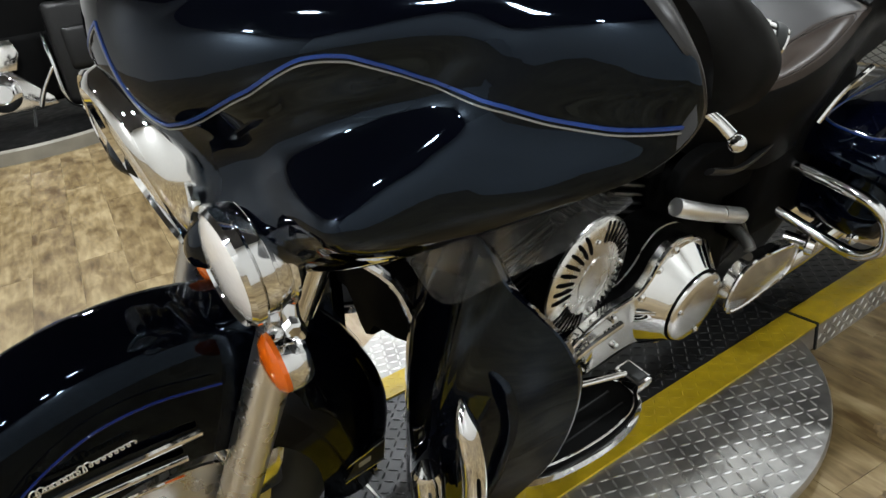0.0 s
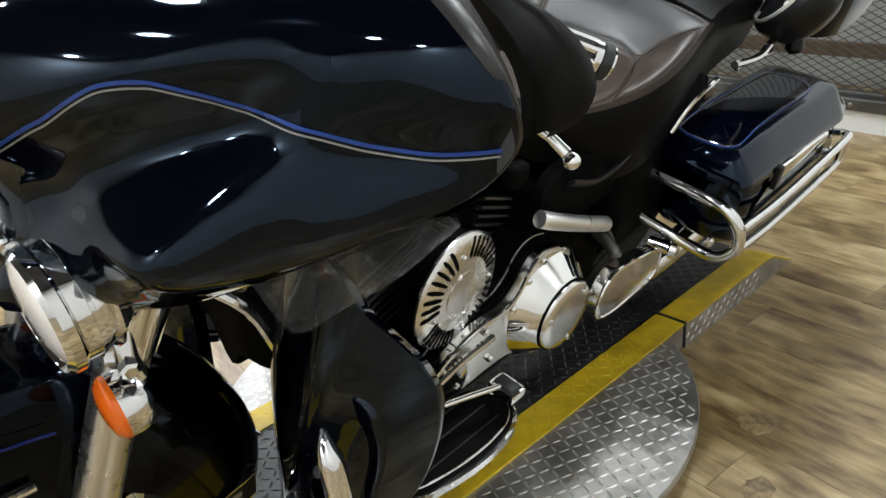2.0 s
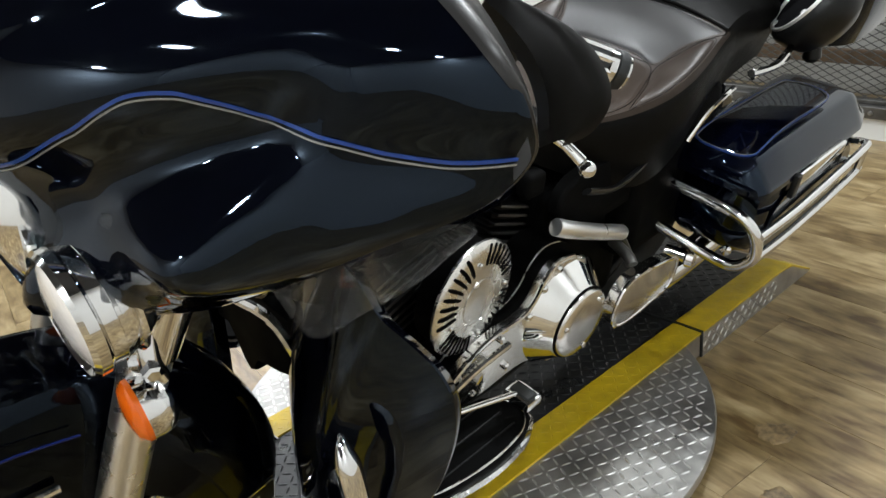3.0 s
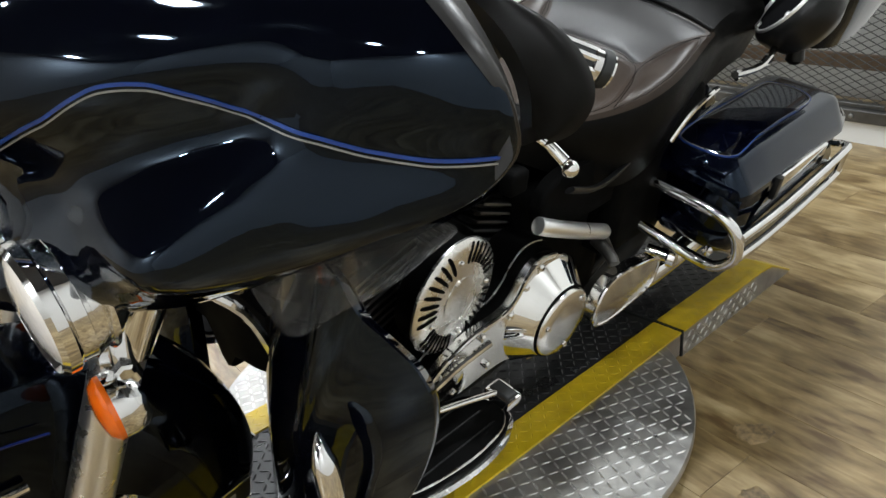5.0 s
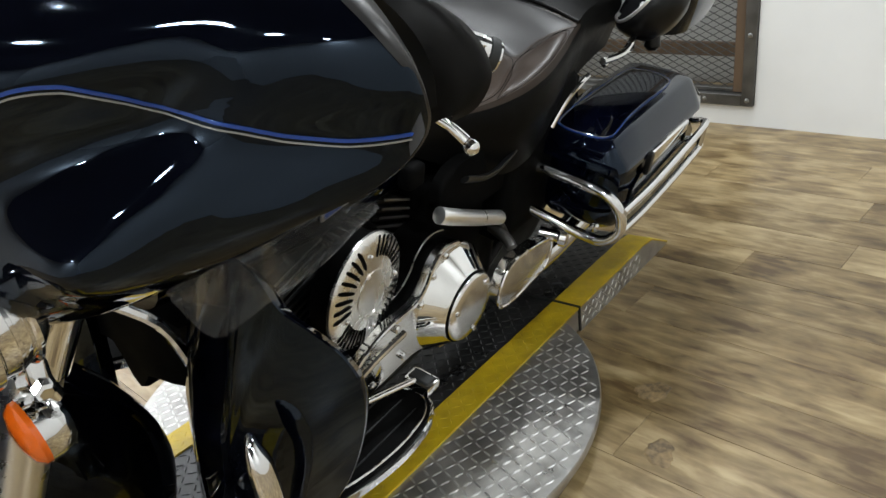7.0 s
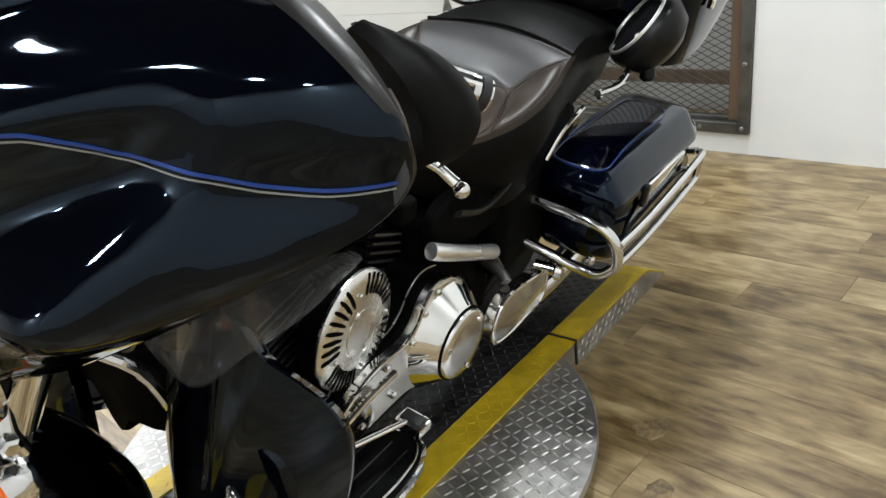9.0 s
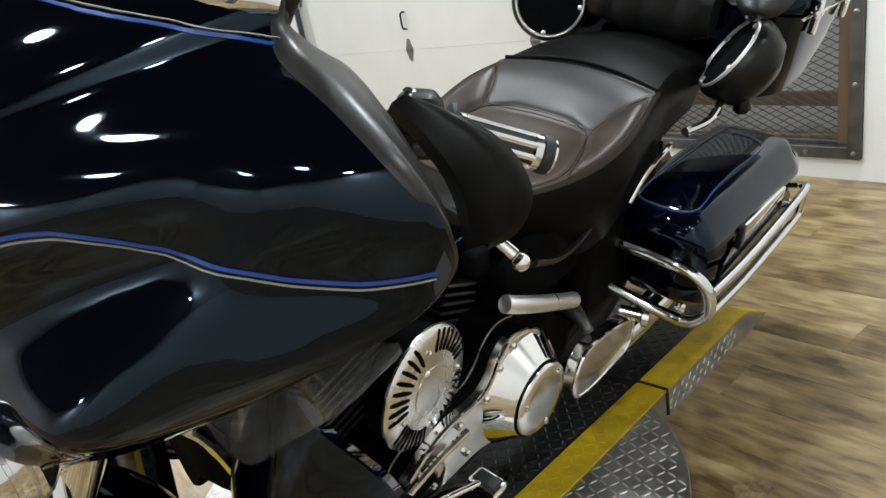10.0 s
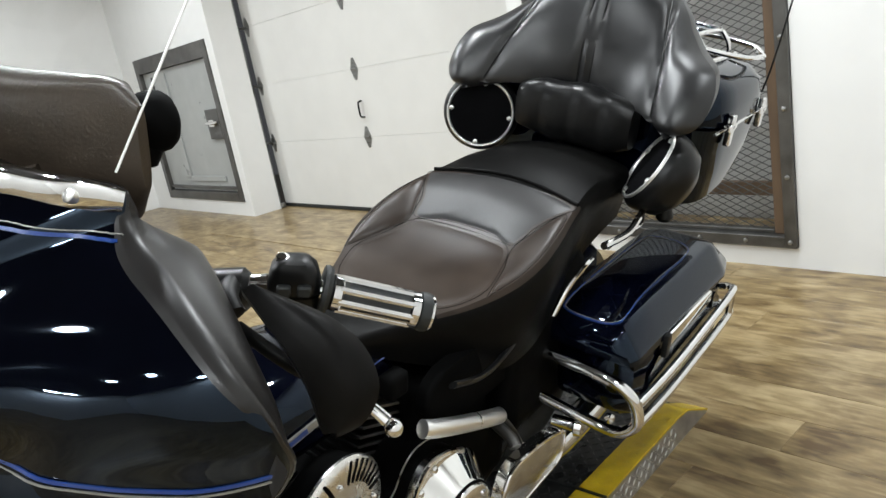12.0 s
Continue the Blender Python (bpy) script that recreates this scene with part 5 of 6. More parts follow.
part("side_cover", slab([(c.x, c.y) for c in curve([(a, b, 0) for a, b in [(0.98, 0.615), (1.03, 0.655), (1.16, 0.655), (1.27, 0.63), (1.31, 0.57), (1.27, 0.53), (1.12, 0.525), (1.0, 0.56)]], 5, True)], (0.165, 0, 0), (0, 1, 0), (0, 0, 1), 0.03, 0.012, 3), MATTE, bike, "dull black side cover")
part("side_cover", slab([(c.x, c.y) for c in curve([(a, b, 0) for a, b in [(0.98, 0.615), (1.03, 0.655), (1.16, 0.655), (1.27, 0.63), (1.31, 0.57), (1.27, 0.53), (1.12, 0.525), (1.0, 0.56)]], 5, True)], (-0.165, 0, 0), (0, 1, 0), (0, 0, 1), -0.03, 0.012, 3), MATTE, bike, "dull black side cover")
part("seat_strap", tube([(0.22, 1.02, 0.64), (0.225, 1.12, 0.615), (0.22, 1.24, 0.64), (0.215, 1.31, 0.70)], 0.012, 6, 10, flat=0.5), LEATHER_GLOSS, bike, "dark glossy trim under the seat")
part("fuse_cover", box((0.130, 0.910, 0.632), (0.168, 0.962, 0.684), 0.014, 3), MATTE, bike, "black square cap below the tank")
part("stand_leg", tube([(0.16, 0.72, 0.16), (0.27, 0.76, 0.04), (0.335, 0.80, -0.055)], 0.010, 4, 10), CHROME, bike, "chrome side stand holding the leaning bike")
part("passenger_grab_bar", tube([(0.283, 1.50, 0.772), (0.288, 1.56, 0.782), (0.28, 1.68, 0.77), (0.24, 1.80, 0.772)], 0.006, 6, 10), CHROME, bike, "chrome trunk support bar")
part("trunk_bracket", tube([(0.30, 1.44, 0.80), (0.30, 1.56, 0.79), (0.29, 1.64, 0.80), (0.27, 1.72, 0.795)], 0.0085, 5, 8), CHROME, bike, "chrome bracket under the trunk")
part("bracket_knob", lathe([(0, 0.02), (0.03, 0.022), (0.04, 0.012)], (0.29, 1.80, 0.785), (0.2, 0, -1), 14), BLACK, bike)
part("rear_frame_arc", tube([(0.25, 1.335, 0.66), (0.26, 1.37, 0.715), (0.265, 1.43, 0.745), (0.262, 1.47, 0.75)], 0.006, 5, 8), CHROME, bike, "thin chrome rail beside the seat")
# Black block added where only a dark gap shows between seat and luggage.
part("battery_tray", box((-0.215, 1.24, 0.36), (0.215, 1.56, 0.735), 0.04, 3), MATTE, bike, "black block added to fill the dark gap between seat and luggage")

# ---- bars, controls ----
def bar_part(name, bm, mat, parent=None, label="", smooth=True):
    """A control of the side s, drawn in towards the fork's middle plane."""
    swing = Matrix.Translation((0, 0, 0.31)) @ Matrix.Rotation(radians(14 * s), 4, RAKE) @ Matrix.Translation((0, 0, -0.31))
    bmesh.ops.transform(bm, matrix=swing, verts=bm.verts)
    return part(name, bm, mat, parent or bike, label, smooth)


for s in (1, -1):
    bar = bar_part("handlebar", tube(sx([(0.0, 0.36, 1.03), (0.16, 0.37, 1.04), (0.27, 0.42, 1.085), (0.36, 0.465, 1.108), (0.425, 0.502, 1.101)], s), 0.0125, 6, 12), CHROME, label="chrome handlebar")
    g0, g1 = Vector((0.4105 * s, 0.4927, 1.1056)), Vector((0.5035 * s, 0.5538, 1.0801))
    d = (g1 - g0).normalized()
    g = bar_part("grip", tube([g0, g1], 0.0165, 4, 18), RUBBER, bar, "ribbed chrome and rubber grip")
    bar_part("grip_flange", lathe([(0, 0.026), (0.004, 0.027), (0.008, 0.025)], g0 - d * 0.006, d, 24), RUBBER, g)
    for nm, h, r in (("grip_collar", 0.004, 0.0195), ("grip_collar", 0.088, 0.0195)):
        bar_part(nm, lathe([(0, r - 0.002), (0.002, r), (0.010, r), (0.012, r - 0.002)], g0 + d * h, d, 26), CHROME, g, "chrome collar")
    bar_part("grip_end", lathe([(0.100, 0.0205), (0.106, 0.0215), (0.111, 0.0205)], g0, d, 24), RUBBER, g)
    bar_part("grip_cap", lathe([(0.111, 0.019), (0.114, 0.019), (0.116, 0.014), (0.117, 0.001)], g0, d, 24), CHROME, g, "chrome end cap")
    e1 = d.orthogonal().normalized()
    e2 = d.cross(e1)
    for k in range(8):
        a = k * math.pi / 4
        off = (e1 * math.cos(a) + e2 * math.sin(a)) * 0.0168
        bar_part("grip_band", tube([g0 + d * 0.012 + off, g0 + d * 0.092 + off], 0.0038, 2, 6), CHROME, g)
    SM = Matrix.Translation((0.381 * s, 0.478, 1.108)) @ Matrix.Rotation(radians(34 * s), 4, "Z")
    rings = []
    for h, wx, wy in ((-0.036, 0.016, 0.014), (-0.032, 0.023, 0.021), (-0.012, 0.027, 0.025), (0.010, 0.027, 0.024), (0.026, 0.023, 0.020), (0.034, 0.016, 0.014), (0.036, 0.008, 0.007)):
        rings.append([SM @ Vector((x, y - 0.10 * h, h)) for x, y in ellipse(wx, wy, 32, 0, 0, 3.4)])
    sw = bar_part("switch_housing", loft(rings), BLACK, label="black switch housing")
    bar_part("housing_seam", loft([[SM @ Vector((x, y, h)) for x, y in ellipse(0.0276, 0.0254, 32, 0, 0.0, 3.4)] for h in (-0.0012, 0.0012)]), MATTE, sw)
    for dx, dz in ((-0.010, 0.010), (0.010, 0.010), (0.0, -0.016)):
        bar_part("switch_button", box((dx - 0.007, -0.031, dz - 0.006), (dx + 0.007, -0.022, dz + 0.006), 0.002, 1, m=SM), RUBBER, sw)
    bar_part("lever_clamp", lathe([(-0.022, 0.017), (-0.016, 0.023), (0.016, 0.023), (0.022, 0.017)], (0.325 * s, 0.445, 1.10), (0.85 * s, 0.5, 0.1), 20), BLACK, sw, "black lever clamp")
    bar_part("lever_perch", tube(sx([(0.332, 0.440, 1.112), (0.345, 0.418, 1.112), (0.362, 0.408, 1.104)], s), 0.011, 4, 10), BLACK, sw, "black lever perch")
    bar_part("cable", tube(sx([(0.330, 0.425, 1.105), (0.29, 0.40, 1.115), (0.23, 0.385, 1.10), (0.15, 0.38, 1.05)], s), 0.0045, 6, 8), RUBBER, sw, "black cable")
    bar_part("clamp_bolt", lathe([(0, 0.007), (0.012, 0.007), (0.015, 0.003)], (0.372 * s, 0.470, 1.132), (0, 0, 1), 12), CHROME, sw)
    lv = bar_part("control_lever", tube(sx([(0.478, 0.432, 1.042), (0.498, 0.436, 1.035), (0.520, 0.437, 1.024)], s), lambda t: 0.0052 + 0.0015 * t, 6, 10, flat=0.8), CHROME, label="chrome lever with ball end")
    bar_part("lever_arm", tube(sx([(0.35, 0.425, 1.075), (0.42, 0.42, 1.06), (0.480, 0.4325, 1.0415)], s), 0.0073, 6, 10, flat=0.8), BLACK, lv, "black inner lever arm")
    bar_part("lever_ball", lathe([(0.0095 * math.cos(q), max(0.0005, 0.0095 * math.sin(q))) for q in [math.pi * (12 - k) / 12 for k in range(13)]], (0.527 * s, 0.438, 1.018), (s, 0, -0.4), 18), CHROME, lv)
    # black hand shield: a curved plate from the clamp down past the lever
    A = curve(sx([(0.430, 0.438, 1.138), (0.470, 0.428, 1.128), (0.500, 0.426, 1.108), (0.513, 0.430, 1.082), (0.516, 0.434, 1.058), (0.518, 0.438, 1.038)], s), 6)
    B = curve(sx([(0.438, 0.447, 1.138), (0.494, 0.464, 1.130), (0.527, 0.474, 1.110), (0.549, 0.470, 1.082), (0.546, 0.456, 1.054), (0.526, 0.442, 1.036)], s), 6)
    rows = []
    for i in range(9):
        q = i / 8
        rows.append([a.lerp(b, q) + Vector((0.010 * s, -0.003, 0.010)) * math.sin(math.pi * q) for a, b in zip(A, B)])
    rows.insert(0, [a + Vector((-0.022 * s, 0.016, -0.018)) for a in A])
    bm = loft(rows, closed_ring=False)
    bmesh.ops.solidify(bm, geom=bm.faces[:], thickness=0.004)
    part("hand_shield", bm, SHIELDGREY, bike, "satin black hand shield")
    part("shield_bolt", tube(sx([(0.440, 0.405, 1.085), (0.465, 0.415, 1.092)], s), 0.0055, 2, 10), CHROME, bike, "small chrome bolt")
    # clear deflector below the fairing: upper and lower edge
    A = curve(sx([(0.222, 0.335, 0.780), (0.313, 0.355, 0.867), (0.385, 0.355, 0.920), (0.456, 0.358, 0.957), (0.500, 0.358, 0.980), (0.508, 0.358, 0.984)], s), 5)
    B = curve(sx([(0.226, 0.325, 0.765), (0.300, 0.330, 0.733), (0.395, 0.330, 0.830), (0.470, 0.333, 0.912), (0.508, 0.342, 0.968), (0.512, 0.355, 0.983)], s), 5)
    bm = loft([[a.lerp(b, q / 6) + Vector((0.008 * math.sin(math.pi * q / 6) * s, -0.004 * math.sin(math.pi * q / 6), 0)) for a, b in zip(A, B)] for q in range(7)], closed_ring=False)
    bmesh.ops.solidify(bm, geom=bm.faces[:], thickness=0.003)
    part("air_deflector", bm, SMOKE, bike, "clear plastic air deflector below the fairing")
# leather pouch behind the windshield
rings = []
for i in range(25):
    x = -0.273 + 0.546 * i / 24
    k = (1 - abs(x / 0.2757) ** 14) ** 0.25
    d = 0.034 * max(0.12, 1 - abs(x / 0.2757) ** 5)
    rings.append([Vector((x, y, z)) for y, z in ellipse(d, (0.090 - 0.45 * x * x) * k, 28, 0.345 + d + 0.8 * x * x, 1.210 + 0.84 * x * x, 3.2)])
pouch = fork_part("windshield_pouch", loft(rings), BROWN_POUCH, label="dark brown leather windshield pouch")
fork_part("pouch_welt", tube([(x / 10 * 0.18, 0.344 + 0.8 * (x / 10 * 0.18) ** 2, 1.203 + 0.95 * (x / 10 * 0.20) ** 2) for x in range(-10, 11)], 0.003, 2, 6), BROWN_POUCH, pouch)
for s in (1, -1):
    mr = fork_part("mirror", lathe([(-0.026, 0.001), (-0.025, 0.009), (-0.021, 0.017), (-0.015, 0.0225), (-0.007, 0.0265), (0.002, 0.0280), (0.010, 0.0265), (0.016, 0.022), (0.020, 0.014), (0.0215, 0.001)], (0.195 * s, 0.466, 1.264), (0.2 * s, 1, 0), 32), MATTE, label="black round mirror back")
    fork_part("mirror_stem", tube([(0.200 * s, 0.462, 1.268), (0.194 * s, 0.458, 1.250), (0.189 * s, 0.452, 1.232)], 0.018, 3, 12), MATTE, mr)

# ---- front fender trim ----
for s in (1, -1):
    def on_side(v, w, lift=0.0):
        return Vector(((0.0975 + lift) * s, v, w + 0.030))
    C = [on_side(c.x, c.y) for c in curve([(a, b, 0) for a, b in [(-0.20, 0.50), (-0.165, 0.55), (-0.115, 0.588), (-0.055, 0.612), (0.015, 0.612), (0.095, 0.59)]], 6)]
    fork_part("pinstripe", ribbon(C, [Vector((s, 0, 0.15))] * len(C), 0.0015, 0.0035), SHADEBLUE, fender, "blue pinstripe")
    for k, (v0, w0, v1, w1) in enumerate(((-0.165, 0.542, 0.055, 0.525), (-0.145, 0.512, 0.03, 0.488), (-0.11, 0.48, 0.02, 0.455))):
        fork_part("fender_rail", tube([on_side(v0, w0, 0.006), on_side((v0 + v1) / 2, (w0 + w1) / 2 + 0.004, 0.008), on_side(v1, w1, 0.006)], 0.0055 - 0.001 * k, 5, 8), CHROME, fender, "chrome fender trim rail")
    # script badge as a plain wavy shape
    C = [on_side(-0.140 + 0.118 * q / 160 - 0.0035 * math.cos(q * 0.62), 0.560 + 0.0042 * math.sin(q * 0.62) * (1.9 if q in range(0, 16) or q in range(70, 86) else 0.75) + 0.006 * q / 160, 0.003) for q in range(161)]
    fork_part("badge", tube(C, 0.0011, 1, 6), BRIGHT, fender, "chrome script-like badge, unreadable")
    fork_part("badge_stroke", tube([on_side(-0.14, 0.558, 0.003), on_side(-0.08, 0.556, 0.003)], 0.0014, 2, 6), CHROME, fender)
fork_part("fender_tip", tube([(-0.05, -0.345, 0.42), (0.0, -0.36, 0.42), (0.05, -0.345, 0.42)], 0.008, 4, 8), CHROME, fender, "chrome fender tip")
fork_part("fender_tail_trim", tube([(-0.08, 0.35, 0.155), (0.0, 0.362, 0.150), (0.08, 0.35, 0.155), (0.085, 0.345, 0.19)], 0.005, 4, 8), CHROME, fender, "chrome trim at the fender tail")
fork_part("tail_plate", box((-0.045, 0.352, 0.16), (0.055, 0.36, 0.20), 0.004), BLACK, fender)
plate_outline = [(0.272, 0.243), (0.277, 0.206), (0.360, 0.211), (0.362, 0.261)]
sp = part("side_plate", slab(plate_outline, (0.098, 0, 0), (0, 1, 0), (0, 0, 1), 0.006, 0.002), BLACK, fender, "black side plate with chrome edge")
part("plate_edge", tube([(0.1045, a, b) for a, b in plate_outline], 0.0022, 1, 6, True), CHROME, sp)
part("plate_inlay", slab([(0.306, 0.224), (0.332, 0.226), (0.333, 0.238), (0.307, 0.236)], (0.1035, 0, 0), (0, 1, 0), (0, 0, 1), 0.001), SILVER, sp)
for s in (1, -1):
    fork_part("oil_line", tube(sx([(0.06, 0.30, 0.72), (0.10, 0.36, 0.66), (0.11, 0.40, 0.56)], s), 0.008, 4, 8), CHROME, label="chrome hose end")
part("head_tube", lathe([(0, 0.045), (0.30, 0.045)], (0, 0.25, 0.66), (0, 0.44, 0.9), 20), BLACK, bike, "black steering head")
# emblem at the tank's front
em = part("tank_emblem", slab([(0.0, 0.0), (0.085, 0.012), (0.082, 0.026), (0.0, 0.016)], (0.152, 0.675, 0.672), (0, 1, 0), (0, 0, 1), 0.004, 0.001), SILVER, bike, "blue and silver tank emblem")
part("emblem_inlay", slab([(0.006, 0.005), (0.050, 0.011), (0.048, 0.020), (0.006, 0.013)], (0.1565, 0.675, 0.672), (0, 1, 0), (0, 0, 1), 0.001), BLUE, em)


# ---- garage door in its recess ----
def wall_thing(name, label, category, s, d, z, group="", kind=""):
    return empty(name, WALLM @ Matrix.Translation((s, d, z)), label, category, group, kind)


def garage_door():
    g = wall_thing("garage_door", "white sectional garage door, closed, with steel hinges", "garage door", 0, 0.40, 0)
    L, R = -4.99, -1.10
    zs = [0.035, 0.665, 1.235, 1.80, 2.36, 2.9]
    for a, b in zip(zs, zs[1:]):
        part("door_section", box((L, 0, a + 0.0006), (R, 0.045, b - 0.0006), 0.0014, 1), DOORWHITE, g, smooth=False)
    part("bottom_seal", box((L, -0.004, 0.0), (R, 0.05, 0.034), 0.004, 1), RUBBER, g, "black rubber bottom seal", smooth=False)
    for s_ in (-4.925, -3.32, -1.9):
        for z in zs[1:-1]:
            h = part("hinge", slab([(-0.012, -0.090), (0.012, -0.090), (0.030, -0.045), (0.044, -0.012), (0.044, 0.012), (0.030, 0.045), (0.012, 0.090), (-0.012, 0.090), (-0.030, 0.045), (-0.044, 0.012), (-0.044, -0.012), (-0.030, -0.045)], (s_, -0.002, z), (1, 0, 0), (0, 0, 1), 0.006), GALV, g, "galvanised door hinge", smooth=False)
            part("hinge_knuckle", tube([(s_ - 0.035, -0.012, z), (s_ + 0.035, -0.012, z)], 0.010, 2, 8), GALV, h)
            for q in (-0.05, 0.05):
                part("bolt", lathe([(0, 0.008), (0.006, 0.008), (0.008, 0.004)], (s_, -0.008, z + q), (0, -1, 0), 6), GALV, h)
            if s_ < -4:
                part("roller", tube([(s_ - 0.03, -0.02, z), (s_ - 0.10, -0.02, z)], 0.012, 2, 8), GALV, h)
    part("pull_handle", tube([(-3.31, -0.004, 0.97), (-3.31, -0.04, 0.96), (-3.31, -0.045, 0.90), (-3.31, -0.04, 0.845), (-3.31, -0.004, 0.835)], 0.008, 5, 8), BLACK, g, "dark pull handle")
    tr = wall_thing("door_track", "galvanised vertical door track", "door track", -5.05, 0.36, 0)
    part("channel", box((-0.03, 0, 0.02), (0.03, 0.006, 2.9)), GALV, tr, smooth=False)
    part("channel_lip", box((0.024, -0.04, 0.02), (0.03, 0.0, 2.9)), GALV, tr, smooth=False)
    part("channel_lip", box((-0.03, -0.04, 0.02), (-0.024, 0.0, 2.9)), GALV, tr, smooth=False)
    part("floor_bracket", slab([(0, 0), (0.16, 0), (0.16, 0.03), (0.03, 0.20), (0, 0.20)], (-0.05, -0.05, 0.004), (1, 0, 0), (0, 0, 1), 0.006), GALV, tr, smooth=False)
    part("sensor", box((0.06, -0.06, 0.01), (0.16, -0.02, 0.06), 0.006), GALV, tr)


garage_door()


# ---- steel-framed grille ----
def grille():
    g = wall_thing("steel_grille", "expanded-metal grille in a bolted dark steel frame", "grille", 0, 0, 0)
    L, R, B, T = -1.08, 0.338, 0.10, 2.3
    for lo, hi in (((R - 0.055, -0.02, B), (R, 0.10, T)), ((L, -0.02, B), (L + 0.055, 0.10, T)), ((L + 0.055, -0.02, B), (R - 0.055, 0.10, B + 0.055)), ((L + 0.055, -0.02, T - 0.055), (R - 0.055, 0.10, T))):
        part("frame_bar", box(lo, hi, 0.003, 1), STEEL, g, smooth=False)
    for lo, hi in (((R - 0.115, 0.02, B + 0.055), (R - 0.057, 0.07, T - 0.055)), ((L + 0.057, 0.02, B + 0.055), (L + 0.115, 0.07, T - 0.055))):
        part("inner_post", box(lo, hi, 0.004, 1), RUST, g, "rusty brown inner post", smooth=False)
    part("inner_sill", box((L + 0.115, 0.02, B + 0.055), (R - 0.115, 0.07, B + 0.075), 0.003, 1), STEEL, g, smooth=False)
    part("back_rail", box((L + 0.115, 0.30, 0.26), (R - 0.115, 0.34, 0.33), 0.004, 1), RUST, g, "brown rail behind the mesh", smooth=False)
    part("back_rail", box((L + 0.115, 0.30, 1.34), (R - 0.115, 0.34, 1.42), 0.004, 1), RUST, g, "brown rail behind the mesh", smooth=False)
    for k in range(8):
        z = B + 0.03 + k * (T - B - 0.06) / 7
        for s_ in (R - 0.0275, L + 0.0275):
            part("bolt", lathe([(0, 0.011), (0.006, 0.011), (0.010, 0.005)], (s_, -0.02, z), (0, -1, 0), 10), GALV, g)
    for k in range(1, 6):
        part("bolt", lathe([(0, 0.011), (0.006, 0.011), (0.010, 0.005)], (L + k * (R - L) / 6, -0.02, B + 0.027), (0, -1, 0), 10), GALV, g)
    # diamond wires: two families of zigzag strands, as one woven sheet
    x0, x1, z0, z1 = L + 0.115, R - 0.115, B + 0.075, T - 0.055
    pitch_x, pitch_z, t = 0.068, 0.034, 0.0036
    verts, faces = [], []

    def bar(ax, az, bx, bz):
        dx, dz = bx - ax, bz - az
        n = math.hypot(dx, dz)
        if n < 0.004:
            return
        px, pz = -dz / n * t / 2, dx / n * t / 2
        k = len(verts)
        for (x, z) in ((ax, az), (bx, bz)):
            for sgn, y in ((1, 0.040), (1, 0.046), (-1, 0.046), (-1, 0.040)):
                verts.append((x + px * sgn, y, z + pz * sgn))
        for q in range(4):
            r = (q + 1) % 4
            faces.append((k + q, k + r, k + 4 + r, k + 4 + q))

    slope = pitch_z / pitch_x
    span = (x1 - x0) * slope
    m = int((z1 - z0 + span) / pitch_z) + 1
    for i in range(m):
        for sgn in (1, -1):
            za = z0 - span + i * pitch_z
            xa, xb = x0, x1
            zb = za + span
            if zb < z0 or za > z1:
                continue
            if za < z0:
                xa = x0 + (z0 - za) / slope
                za = z0
            if zb > z1:
                xb = x1 - (zb - z1) / slope
                zb = z1
            if sgn < 0:
                xa, xb = x0 + x1 - xa, x0 + x1 - xb
            bar(xa, za, xb, zb)
    me = bpy.data.meshes.new("wire_mesh")
    me.from_pydata(verts, [], faces)
    me.materials.append(MESHWIRE)
    o = new("wire_mesh", me)
    o.parent = g
    tagged(o, "grey expanded-metal mesh", kind="stuff")


grille()


def cabinet_door():
    c = wall_thing("steel_door", "low grey steel door with dark frame and latch plate, closed", "door", 0, 0, 0)
    L, R, B, T = -6.98, -5.06, 0.15, 1.76
    for lo, hi in (((L, -0.015, B), (L + 0.09, 0.08, T)), ((R - 0.09, -0.015, B), (R, 0.08, T)), ((L + 0.09, -0.015, B), (R - 0.09, 0.08, B + 0.09)), ((L + 0.09, -0.015, T - 0.16), (R - 0.09, 0.08, T))):
        part("frame_bar", box(lo, hi, 0.004, 1), STEEL, c, smooth=False)
    part("leaf", box((L + 0.095, 0.03, B + 0.095), (R - 0.095, 0.06, T - 0.165), 0.003, 1), GREYPANEL, c, "grey door leaf", smooth=False)
    for lo, hi in (((L + 0.62, 0.012, B + 0.22), (L + 0.72, 0.03, T - 0.20)), ((L + 0.62, 0.012, B + 0.20), (R - 0.35, 0.03, B + 0.26))):
        part("leaf_rib", box(lo, hi, 0.004, 1), GREYPANEL, c, smooth=False)
    part("lower_bar", box((L + 0.10, 0.005, B + 0.12), (R - 0.10, 0.03, B + 0.15), 0.003, 1), STEEL, c, smooth=False)
    pl = part("latch_plate", box((R - 0.40, -0.005, 0.80), (R - 0.12, 0.03, 1.10), 0.004, 1), STEEL, c, "dark latch plate", smooth=False)
    part("latch_handle", tube([(R - 0.36, -0.03, 0.97), (R - 0.24, -0.035, 0.965), (R - 0.10, -0.03, 0.97)], 0.016, 4, 10), CHROME, pl, "chrome latch handle")
    part("latch_block", box((R - 0.30, -0.04, 0.93), (R - 0.18, -0.005, 1.0), 0.008), CHROME, pl)
    part("warning_strip", box((L + 0.30, 0.024, T - 0.42), (L + 0.34, 0.03, T - 0.22)), BLACK, c, smooth=False)


cabinet_door()
# dark mat before the garage door
mat_ = part("threshold_strip", box((-4.86, -0.55, 0.0), (-1.3, 0.36, 0.004)), PLANK, smooth=False)
mat_.matrix_world = WALLM
tagged(mat_, "brown floor strip before the garage door", "floor strip", kind="structure")


